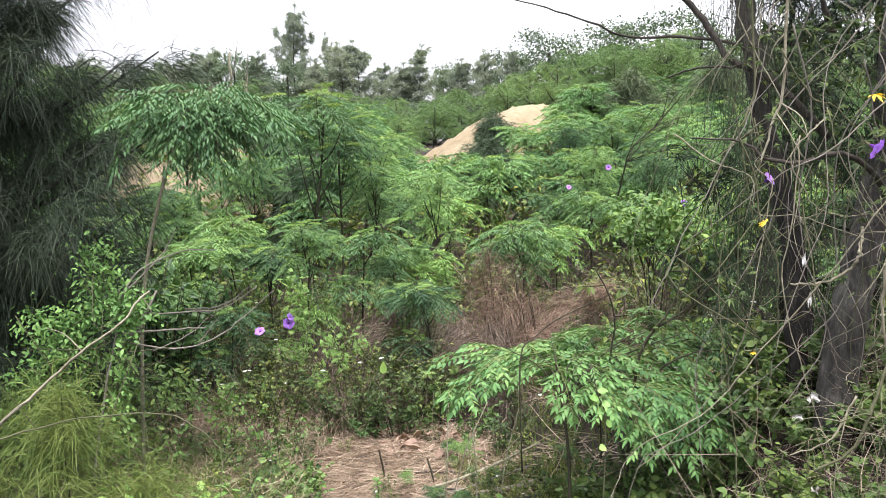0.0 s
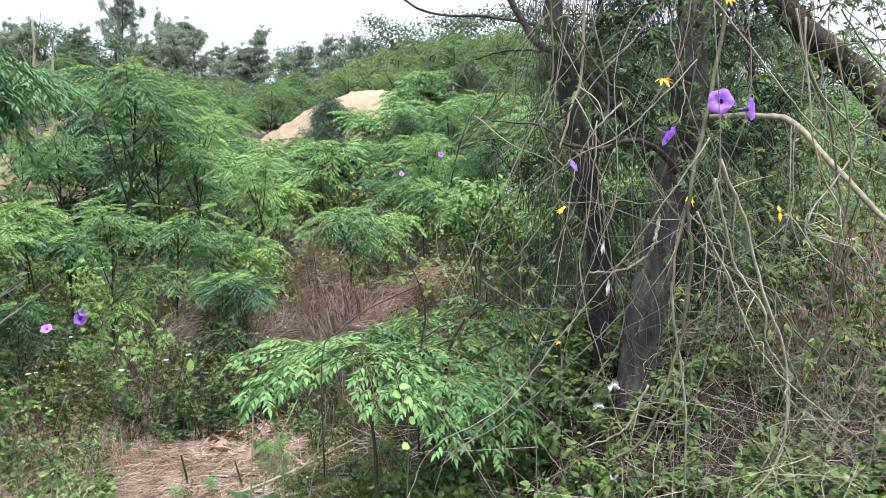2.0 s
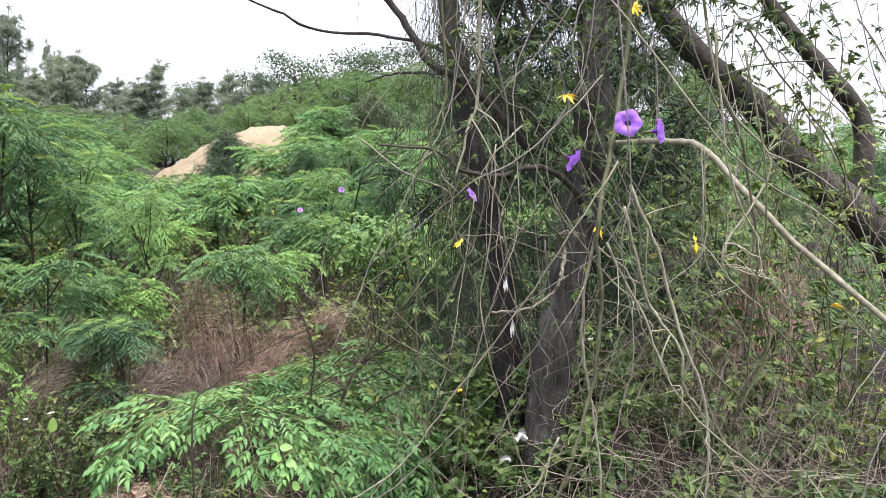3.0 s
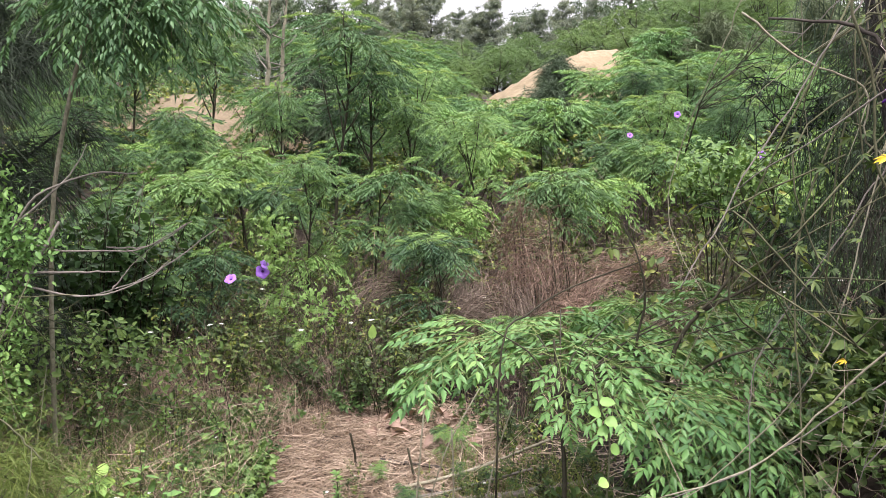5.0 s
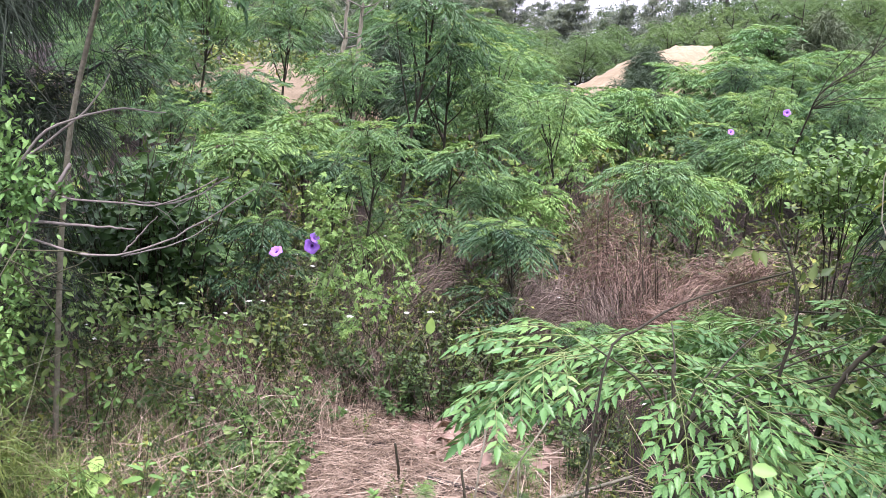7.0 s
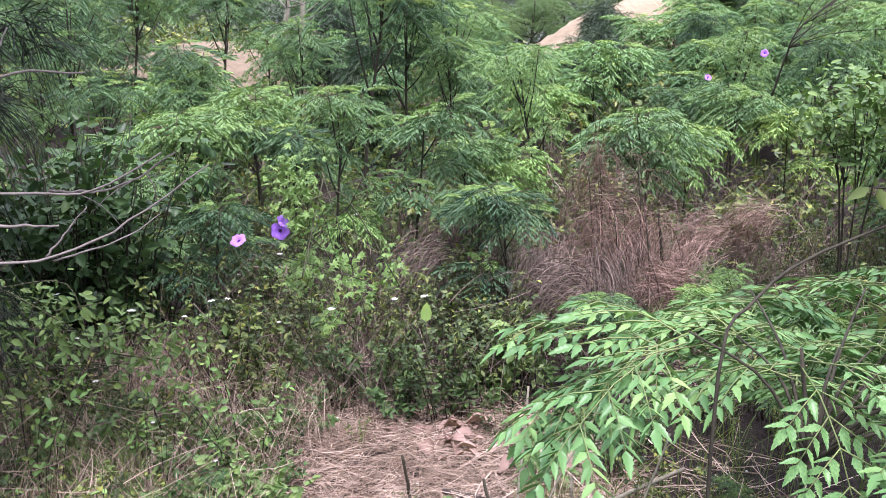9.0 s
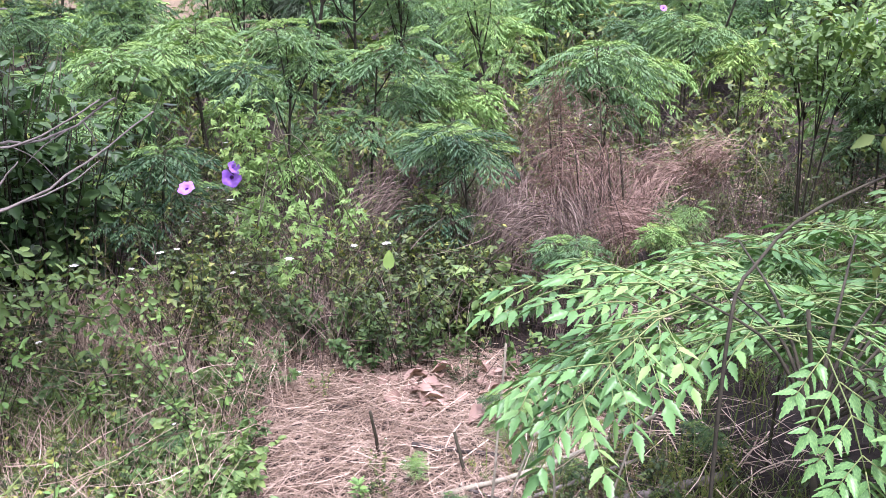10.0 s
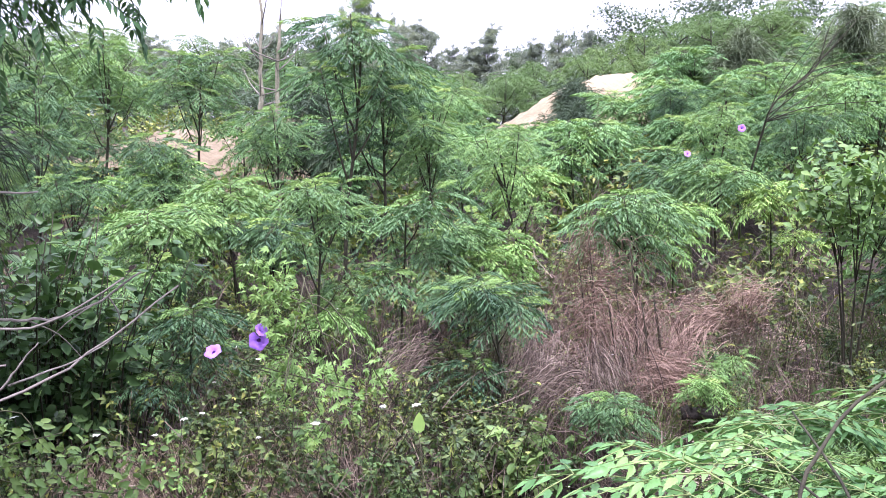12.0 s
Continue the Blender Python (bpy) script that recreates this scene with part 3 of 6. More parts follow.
def scatter():
    """The thicket that fills the slope up to the wood, thinner round the litter patch and the dry clump, low before the sand mound."""
    rng = np.random.default_rng(21)
    spots = [(-1.4, 7.7), (-0.75, 6.2), (0.47, 6.05), (-0.02, 7.5), (-1.45, 6.2)]
    fixed = len(spots)
    for _ in range(6000):
        y = 3.9 + 18.0 * rng.random() ** 1.3
        x = rng.uniform(-0.68, 0.95) * (y + 1.0)
        gap = 0.40 + 0.030 * y
        if (y < 7.2 and -0.35 < x < 1.2) or (y < 5.6 and -1.6 < x < 1.9) or (y < 5.0 and x < 0) or (x < -1.5 and y < 5.3):
            continue
        if 0.2 < x < 2.6 and 5.0 < y < 8.4:
            continue
        if math.hypot((x - 1.9) / 2.4, (y - 17.4) / 2.2) < 1:
            continue
        if math.hypot((x + 4.7) / 2.0, (y - 13.2) / 2.2) < 1 or math.hypot((x + 3.6) / 0.8, (y - 11) / 1.5) < 1:
            continue
        if all(math.hypot(x - a, y - b) > gap for a, b in spots):
            spots.append((x, y))
        if len(spots) >= 270:
            break
    for k, (x, y) in enumerate(spots[fixed:]):
        far = float(step(6, 14, y))
        open_view = (-0.07 * y < x < 0.16 * y and y > 6.5) or (-0.46 < (x + 0.09) / (y - 1.95) < -0.30 and y > 6.5)
        most = 1.58 - gz(x, y) if open_view else 9
        if x < -1 and y < 10:
            most = 3.0
        if rng.random() < 0.34 + 0.4 * far and most > 2:
            plant(TALL if y < 9.5 else FARTALL, k, x, y, rng.uniform(1.15, 1.6) + 0.25 * far, rng.uniform(0, 360), rng.uniform(-6, 6))
        else:
            plant(LOW if y < 9.5 else FARLOW, k, x, y, max(0.4, min(most, rng.uniform(0.6, 1.05) + 0.45 * far)), rng.uniform(0, 360), rng.uniform(-5, 5))


scatter()
for k, (x, y, top) in enumerate([(-0.3, 15.2, 0.5), (0.5, 15.0, 0.55), (1.4, 13.9, 1.32), (1.75, 14.1, 1.45), (2.1, 13.8, 1.4), (2.4, 13.2, 1.2), (3.0, 13.0, 1.25), (3.5, 13.6, 1.4), (2.45, 15.4, 1.7), (2.9, 15.6, 1.85), (3.3, 16.2, 1.9), (-1.1, 16.0, 0.7)]):
    plant(FARLOW, k, x, y, top, 70 * k)
# feathery trees on the far slope: x, y, height, turn
for k, (x, y, top, turn) in enumerate([
        (3.2, 22.6, 2.1, 0), (4.6, 21.8, 2.2, 70), (6.2, 22.4, 2.2, 130), (7.6, 21.0, 2.4, 200), (2.6, 25.0, 2.0, 260), (5.5, 24.6, 2.2, 310), (8.8, 23.5, 2.4, 20),
        (3.3, 19.6, 1.8, 90), (2.9, 15.4, 1.4, 40), (3.6, 15.8, 1.7, 140), (0.0, 21.0, 1.7, 140), (-1.2, 18.8, 1.6, 190), (-2.4, 21.5, 2.0, 240), (10.6, 21.5, 3.0, 300), (9.3, 18.2, 2.4, 45),
        (-6.8, 19.5, 2.4, 77), (-8.4, 17.5, 2.6, 160), (-7.6, 14.0, 2.2, 220), (-5.6, 21.5, 2.2, 270), (12.0, 17.0, 3.0, 15), (-3.4, 23.0, 2.1, 33), (-1.4, 23.5, 1.9, 111), (0.4, 23.5, 1.9, 222), (-0.4, 20.0, 1.7, 5), (-3.0, 20.0, 1.9, 99), (1.6, 21.8, 1.8, 190), (4.0, 23.4, 2.4, 60), (6.6, 24.0, 2.5, 170), (3.4, 12.2, 1.6, 15), (4.6, 14.0, 1.9, 115), (6.2, 15.5, 2.1, 215)]):
    plant(FEATHER, k, x, y, top, turn)


# ---------------------------------------------------------------- she-oaks
def sheoak(name, seed, height, wide, limbs, tufts, strand, width, material, label, group, pts=4, droop=0.6, low=0.1, fork=0, cat="tree", thick=0.05, wild=0.45):
    """A she-oak: a straight trunk, rising limbs, and drooping tufts of thread-like needles."""
    rng = np.random.default_rng(seed)
    ob = thing(name, label, cat, group)
    wood, twigs, leaves = Buf(), Buf(), Buf()
    trunk = spline([(0, 0, -0.2), (0.03 * height * rng.normal(), 0.03 * height * rng.normal(), height * 0.5), (0.02 * height * rng.normal(), 0, height)], 12)
    tube(wood, trunk, np.linspace(thick, thick * 0.12, 12), 7)
    heads = []
    for k in range(limbs):
        s = low + (0.97 - low) * (k + rng.random()) / limbs
        a = k * 2.4 + rng.uniform(-0.6, 0.6)
        r = wide * (1.05 - s) ** 0.7 * rng.uniform(0.45, 1.1) if not fork else wide * math.sin(math.pi * min(0.12 + 0.86 * s, 1)) ** 0.8 * rng.uniform(0.4, 1.1)
        start = trunk[min(int(s * 11), 10)]
        end = start + np.array((r * math.cos(a), r * math.sin(a), r * rng.uniform(0.15, 0.8)))
        limb = spline([start, start * 0.5 + end * 0.5 + np.array((0, 0, -0.08 * r)), end], 6)
        tube(twigs, limb, np.linspace(thick * 0.3, thick * 0.08, 6), 4)
        for q in np.linspace(0.3, 1, 5):
            heads.append(limb[0] + (limb[-1] - limb[0]) * q + rng.normal(0, 0.05 * wide, 3))
    heads.append(trunk[-1])
    heads = np.array(heads)
    n = len(heads) * tufts
    base = np.repeat(heads, tufts, 0) + rng.normal(0, strand * 0.22, (n, 3))
    out = unit(np.repeat(0.6 * (heads - trunk[6] * np.array((1, 1, 0.9))), tufts, 0) * np.array((1, 1, 0.4)) + rng.normal(0, wild * wide, (n, 3)))
    ln = strand * rng.uniform(0.5, 1.2, n)
    s = np.linspace(0, 1, pts)
    p = base[:, None] + out[:, None] * (ln[:, None] * s)[..., None] + np.array((0, 0, 1.0)) * (ln[:, None] * (0.25 * s - droop * s**2))[..., None]
    ribbons(leaves, p, width * rng.uniform(0.7, 1.3, n), rng)
    part("trunk", wood, M_BARK, ob, "dark straight trunk")
    tagged(part("limb_spray", twigs, M_BARK, ob), kind="stuff")
    part("crown", leaves, material, ob, "thread-like drooping needles")
    return ob


FAR = [sheoak("sheoak", 100 + k, 7.0, (1.5, 1.9, 1.3, 1.7)[k], 44, 30, 0.30, 0.05, M_HAZENEEDLE, "distant grey-green she-oak in the skyline wood, paled for haze", "skyline trees", pts=3, droop=0.6, wild=0.9, thick=0.09, fork=1, low=0.22) for k in range(4)]


def broad_tree(seed, height, wide):
    """A far round-headed tree with dense dark leaves in uneven clumps."""
    rng = np.random.default_rng(seed)
    ob = thing("broad_tree", "distant dark round-headed tree in the skyline wood, paled for haze", "tree", "skyline trees")
    w, b = Buf(), Buf()
    tube(w, spline([(0, 0, -0.2), (0.1, 0, height * 0.4), (0, 0.1, height * 0.8)], 8), np.linspace(0.16, 0.05, 8), 7)
    heads = []
    for k in range(26):
        a, u = rng.uniform(0, 6.28), rng.uniform(0.25, 0.95)
        r = wide * math.sin(math.pi * min(u, 0.9)) ** 0.6 * rng.uniform(0.3, 1)
        heads.append((r * math.cos(a), r * math.sin(a), height * u))
    heads = np.array(heads)
    n = 5200
    base = heads[rng.integers(0, len(heads), n)] + rng.normal(0, 0.28, (n, 3)) * np.array((1, 1, 0.75))
    ln = rng.uniform(0.08, 0.17, n)
    put(b, DIAMOND, base, unit(rng.normal(size=(n, 3))), unit(rng.normal(0, 0.5, (n, 3)) + np.array((0, 0, 1.0))), ln, ln * 0.6)
    part("trunk", w, M_BARK, ob)
    part("crown", b, M_HAZEBROAD, ob, "dense dark leaves")
    PATTERNS.append(ob)
    return ob


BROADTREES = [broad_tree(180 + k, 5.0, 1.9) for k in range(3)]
PATTERNS += FAR


def far_row():
    rng = np.random.default_rng(8)
    seen = set()
    spots = [(-9.35, 51.0, 8.3), (-7.6, 51.5, 6.5), (-11.4, 49.0, 4.4), (-9.4, 48.0, 4.6), (-17.7, 50.0, 5.3), (-15.3, 50.0, 5.7), (3.5, 42.0, 4.7), (4.4, 34.0, 4.5), (6.3, 30.5, 4.2), (8.2, 31.0, 4.5), (10.4, 33.0, 4.8), (-6.9, 48.5, 4.2)]
    for k in range(80):
        x = -34 + 62 * (k + rng.random()) / 80
        spots.append((x, rng.uniform(42, 56) - 0.12 * abs(x), rng.uniform(4.0, 5.4)))
    for k in range(52):  # undergrowth at the foot of the wood
        x = -32 + 56 * (k + rng.random()) / 52
        copy_thing(BROADTREES[k % 3], pose(x, rng.uniform(32, 38), 1.2, 0, 0, rng.uniform(0, 360)) @ Matrix.Diagonal((0.75, 0.7, rng.uniform(0.42, 0.62), 1)))
    for k, (x, y, h) in enumerate(spots):
        wide = 0.5 if k == 1 else 0.8
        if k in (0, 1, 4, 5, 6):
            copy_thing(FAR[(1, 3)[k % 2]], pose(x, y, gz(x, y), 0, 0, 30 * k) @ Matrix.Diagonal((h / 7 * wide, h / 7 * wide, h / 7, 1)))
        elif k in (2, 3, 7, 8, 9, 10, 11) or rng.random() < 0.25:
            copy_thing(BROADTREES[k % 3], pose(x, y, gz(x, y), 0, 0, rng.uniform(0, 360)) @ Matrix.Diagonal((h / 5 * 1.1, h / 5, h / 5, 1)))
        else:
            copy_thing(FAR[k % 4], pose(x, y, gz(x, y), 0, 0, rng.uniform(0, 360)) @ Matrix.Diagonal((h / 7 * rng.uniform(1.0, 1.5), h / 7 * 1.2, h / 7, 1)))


far_row()

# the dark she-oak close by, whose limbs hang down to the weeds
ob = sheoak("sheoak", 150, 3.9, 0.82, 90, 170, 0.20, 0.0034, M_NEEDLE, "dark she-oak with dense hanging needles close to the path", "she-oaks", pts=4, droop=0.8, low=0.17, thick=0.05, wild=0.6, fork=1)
ob.location = (-2.24, 3.62, gz(-2.24, 3.62))
BUSH = "bushy young she-oak with dark needle foliage"
OLIVE = "bushy she-oak with soft olive-grey needle foliage"
SEEDLING = "she-oak seedling with fine bright green needles at the path edge"
for seed, x, y, h, wd, limbs, tufts, strand, width, material, wild, fork, label in (
        (151, 0.88, 14.6, 1.38, 0.55, 34, 60, 0.20, 0.010, M_BUSHNEEDLE, 0.45, 1, BUSH), (152, 0.68, 11.7, 1.2, 0.34, 26, 50, 0.17, 0.009, M_BUSHNEEDLE, 0.45, 1, BUSH),
        (153, -2.5, 10.9, 1.5, 0.5, 26, 40, 0.17, 0.011, M_BUSHNEEDLE, 0.45, 1, BUSH), (155, -1.9, 9.9, 1.2, 0.4, 26, 40, 0.17, 0.011, M_BUSHNEEDLE, 0.45, 1, BUSH),
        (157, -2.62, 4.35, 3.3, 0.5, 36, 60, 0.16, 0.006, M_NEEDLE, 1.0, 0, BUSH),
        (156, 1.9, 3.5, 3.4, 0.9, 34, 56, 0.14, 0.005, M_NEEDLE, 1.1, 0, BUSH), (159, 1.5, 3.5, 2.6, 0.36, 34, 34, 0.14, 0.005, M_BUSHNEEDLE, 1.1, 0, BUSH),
        (158, 2.6, 4.2, 2.6, 0.8, 26, 40, 0.14, 0.005, M_BUSHNEEDLE, 1.1, 0, BUSH),
        (162, 2.75, 16.4, 1.7, 0.55, 30, 46, 0.22, 0.012, M_OLIVE, 0.6, 1, OLIVE), (163, 3.5, 15.2, 2.0, 0.75, 34, 50, 0.24, 0.012, M_OLIVE, 0.6, 1, OLIVE),
        (164, 4.7, 13.8, 2.2, 0.85, 34, 50, 0.24, 0.012, M_OLIVE, 0.6, 1, OLIVE), (165, 6.2, 15.0, 2.6, 1.0, 36, 50, 0.26, 0.013, M_OLIVE, 0.6, 1, OLIVE),
        (160, -1.47, 2.85, 0.86, 0.27, 17, 26, 0.18, 0.0026, M_YOUNGNEEDLE, 0.8, 1, SEEDLING), (161, -1.72, 3.0, 0.76, 0.27, 16, 26, 0.18, 0.0026, M_YOUNGNEEDLE, 0.8, 1, SEEDLING), (166, -1.2, 2.92, 0.52, 0.2, 14, 26, 0.16, 0.0024, M_YOUNGNEEDLE, 0.8, 1, SEEDLING)):
    ob = sheoak("sheoak_bush" if material is not M_YOUNGNEEDLE else "sheoak_seedling", seed, h, wd, limbs, tufts, strand, width, material, label, "she-oaks", pts=4, droop=0.7, cat="shrub", thick=0.03 if h > 1 else 0.008, wild=wild, fork=fork)
    ob.location = (x, y, gz(x, y))


# ---------------------------------------------------------------- the old tree with its vines
def old_tree():
    rng = np.random.default_rng(300)
    ob = thing("old_tree", "old twin-trunked tree with grey-brown bark, hung with vines", "tree", at=(1.33, 2.70, gz(1.33, 2.70)))
    o = np.array(ob.location)
    for pts, r0, r1, label in (
            ([(1.24, 2.62, 0.2), (1.30, 2.63, 0.81), (1.345, 2.65, 1.08), (1.42, 2.68, 1.36), (1.495, 2.72, 1.64), (1.53, 2.75, 1.93), (1.59, 2.80, 2.22), (1.70, 2.85, 2.7), (1.8, 2.9, 3.3)], 0.064, 0.046, "broad leaning main trunk"),
            ([(1.22, 2.78, 0.2), (1.25, 2.80, 0.78), (1.28, 2.92, 1.25), (1.22, 3.05, 1.7), (1.18, 3.18, 2.2), (1.15, 3.25, 2.7), (1.12, 3.3, 3.2)], 0.048, 0.032, "thinner second trunk")):
        b = Buf()
        p = spline(pts, 40) + rng.normal(0, 0.004, (40, 3))
        r = np.linspace(r0, r1, 40) * (1 + 0.25 * np.exp(-np.linspace(0, 9, 40))) * (1 + rng.normal(0, 0.03, 40))
        tube(b, p - o, r, 14, rng, 0.05)
        part("trunk", b, M_TRUNK if r0 > 0.06 else M_BARK, ob, label)
    for at, (pts, r0, r1) in enumerate((
            ([(1.50, 2.62, 1.72), (1.60, 2.40, 1.72), (1.63, 2.28, 1.69), (1.70, 2.08, 1.50), (1.80, 1.85, 1.30), (1.95, 1.65, 1.10)], 0.014, 0.009),
            ([(1.44, 2.60, 1.50), (1.34, 2.54, 1.60), (1.21, 2.47, 1.655), (1.08, 2.44, 1.63), (0.96, 2.41, 1.65), (0.90, 2.43, 1.70), (0.75, 2.46, 1.72)], 0.015, 0.003),
            ([(1.36, 2.85, 1.70), (1.16, 2.90, 1.92), (1.03, 2.91, 1.99), (0.96, 2.94, 2.11), (0.86, 2.98, 2.25), (0.7, 3.0, 2.4)], 0.022, 0.012),
            ([(1.16, 2.95, 1.98), (1.05, 2.95, 2.05), (0.85, 2.95, 2.08), (0.66, 2.95, 2.09), (0.55, 2.95, 2.14), (0.42, 2.95, 2.19), (0.24, 2.95, 2.24)], 0.009, 0.003),
            ([(1.40, 2.95, 1.9), (1.2, 3.05, 1.96), (1.0, 3.1, 1.98), (0.85, 3.1, 1.95)], 0.009, 0.004),
            ([(1.62, 2.8, 2.1), (1.75, 2.9, 2.25), (2.0, 3.0, 2.45), (2.3, 3.1, 2.7)], 0.03, 0.015),
            ([(1.36, 2.60, 1.40), (1.25, 2.4, 1.35), (1.22, 2.4, 1.30), (1.13, 2.4, 1.26), (1.04, 2.4, 1.26)], 0.008, 0.004),
            ([(1.40, 2.9, 2.05), (1.25, 2.8, 2.3), (1.1, 2.7, 2.6)], 0.014, 0.006))):
        b = Buf()
        p = spline(pts, 26)
        tube(b, p - o + rng.normal(0, 0.002, p.shape), 0.75 * np.linspace(r0, r1, 26) * (1 + rng.normal(0, 0.04, 26)), 8, rng, 0.04)
        part("limb", b, M_VINE if at in (0, 6) else M_LIMB, ob, "knotty bare limb")
    b = Buf()  # hair-like dead needles caught on the trunks
    for c, n, ln in (((1.49, 2.64, 1.80), 90, 0.16), ((1.30, 2.74, 1.5), 50, 0.18), ((1.10, 2.75, 1.25), 110, 0.16), ((1.15, 2.9, 2.05), 120, 0.24), ((1.08, 2.8, 1.72), 90, 0.3), ((1.12, 2.85, 1.35), 110, 0.3), ((1.22, 2.7, 1.9), 70, 0.34), ((1.02, 2.75, 2.15), 120, 0.34)):
        base = np.array(c) + rng.normal(0, (0.04, 0.03, 0.07), (n, 3))
        s = np.linspace(0, 1, 5)
        p = base[:, None] + (rng.normal(0, 0.2, (n, 1, 3)) * s[None, :, None] + rng.normal(0, 0.12, (n, 1, 3)) * (s**2)[None, :, None] - np.array((0, 0, 1.0)) * s[None, :, None]) * ln * rng.uniform(0.5, 1.1, (n, 1, 1))
        ribbons(b, p - o, 0.0015, rng)
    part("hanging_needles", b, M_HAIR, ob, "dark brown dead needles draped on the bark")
    crown = Buf()  # needle crown overhead, out of view, added to keep skylight off the trunks
    n = 6000
    head = np.array((1.7, 3.0, 3.4)) + rng.normal(0, (0.5, 0.45, 0.3), (90, 3))
    head[:, 2] = np.maximum(head[:, 2], 2.9)
    base = head[rng.integers(0, 90, n)] + rng.normal(0, 0.09, (n, 3))
    s = np.linspace(0, 1, 4)
    p = base[:, None] + (rng.normal(0, 0.5, (n, 1, 3)) * s[None, :, None] - np.array((0, 0, 1.0)) * (s**2)[None, :, None]) * rng.uniform(0.12, 0.3, (n, 1, 1))
    ribbons(crown, p - o, 0.008, rng)
    part("crown", crown, M_NEEDLE, ob, "dark needle crown added overhead, unseen, to shade the trunks")
    curtain = Buf()
    for cx, cy, z0, z1, wd, n in ((1.16, 3.2, 0.9, 2.45, 0.08, 600), (1.78, 3.15, 1.0, 2.45, 0.12, 1100)):
        base = np.stack([rng.normal(cx, wd, n), rng.normal(cy, 0.1, n), rng.uniform(z0, z1, n)], -1)
        p = base[:, None] + (rng.normal(0, 0.45, (n, 1, 3)) * s[None, :, None] - np.array((0, 0, 1.0)) * (s**1.5)[None, :, None]) * rng.uniform(0.1, 0.26, (n, 1, 1))
        ribbons(curtain, p - o, 0.003, rng)
    tagged(part("needle_curtain", curtain, M_BUSHNEEDLE, ob, "dark green needles hanging beside the trunks"), kind="stuff")
    return ob


old_tree()


def leaning_tree():
    rng = np.random.default_rng(310)
    ob = thing("leaning_tree", "dark leaning tree trunk behind the vine-hung tree", "tree", at=(3.6, 3.5, gz(3.6, 3.5)))
    o = np.array(ob.location)
    for pts, r0, r1 in (([(3.9, 3.35, 0.3), (3.65, 3.42, 1.05), (3.36, 3.52, 1.42), (3.15, 3.62, 1.61), (3.0, 3.75, 1.90), (2.62, 3.82, 2.22), (2.3, 4.0, 2.75)], 0.11, 0.055),
                        ([(3.45, 3.55, 1.4), (3.50, 3.60, 1.8), (3.39, 3.65, 2.01), (3.06, 3.79, 2.44), (2.8, 3.9, 3.0)], 0.055, 0.03),
                        ([(3.75, 3.40, 0.9), (3.9, 3.4, 1.6), (4.0, 3.5, 2.4)], 0.07, 0.04)):
        b = Buf()
        p = spline(pts, 26)
        tube(b, p - o, np.linspace(r0, r1, 26) * (1 + rng.normal(0, 0.05, 26)), 12, rng, 0.05)
        part("trunk", b, M_LIMB, ob, "dark bare trunk")
    return ob


leaning_tree()


def vine(name, pts, r, seed, material, label, group, twigs=0):
    rng = np.random.default_rng(seed)
    b = Buf()
    n = 10 + 4 * len(pts)
    p = spline(pts, n)
    p = p + np.cumsum(rng.normal(0, 0.0035, p.shape), 0) * 0.7
    tube(b, p, np.linspace(r, r * 0.55, n), 6)
    for _ in range(twigs):
        i = rng.integers(2, n - 2)
        w = unit(rng.normal(0, 1, 3) + np.array((0, -0.2, -0.3))) * rng.uniform(0.05, 0.2)
        tube(b, spline([p[i], p[i] + w * 0.5 + rng.normal(0, 0.012, 3), p[i] + w + np.array((0, 0, -0.03))], 7), np.linspace(r * 0.5, r * 0.18, 7), 4)
    return solid(name, b, material, label, "vine", group)


# thick bare vines that stand out
VINES = [
    (0.0100, [(1.42, 2.32, 2.4), (1.37, 2.28, 1.95), (1.28, 2.18, 1.71), (1.2, 2.1, 1.54), (1.18, 2.1, 1.45), (1.18, 2.1, 1.28), (1.15, 2.1, 1.14), (1.1, 2.1, 1.0), (1.05, 2.1, 0.89), (0.95, 2.1, 0.83)]),
    (0.0050, [(1.11, 2.12, 0.99), (1.07, 2.12, 0.91), (1.02, 2.12, 0.86), (0.94, 2.12, 0.83)]),
    (0.0065, [(1.2, 2.1, 1.54), (1.16, 2.1, 1.34), (1.17, 2.1, 1.14), (1.21, 2.1, 0.91), (1.23, 2.1, 0.6)]),
    (0.0065, [(1.38, 2.0, 2.3), (1.44, 2.0, 1.9), (1.52, 2.0, 1.71), (1.55, 2.0, 1.51), (1.53, 2.0, 1.39), (1.58, 2.0, 1.21), (1.51, 2.0, 1.06)]),
    (0.0060, [(1.24, 2.05, 1.56), (1.3, 2.05, 1.34), (1.37, 2.05, 1.23), (1.39, 2.05, 1.12), (1.46, 2.05, 1.02), (1.46, 2.05, 0.9), (1.38, 2.05, 0.75)]),
    (0.0040, [(1.23, 2.15, 1.46), (1.31, 2.15, 1.38), (1.36, 2.15, 1.25), (1.46, 2.15, 1.1)]),
    (0.0050, [(0.88, 2.35, 2.3), (0.89, 2.35, 1.86), (0.85, 2.35, 1.72), (0.9, 2.35, 1.6), (0.92, 2.35, 1.45), (0.97, 2.35, 1.31), (0.96, 2.35, 1.1)]),
    (0.0075, [(1.02, 2.4, 2.4), (1.0, 2.4, 1.89), (0.96, 2.4, 1.72), (0.94, 2.4, 1.62)])]
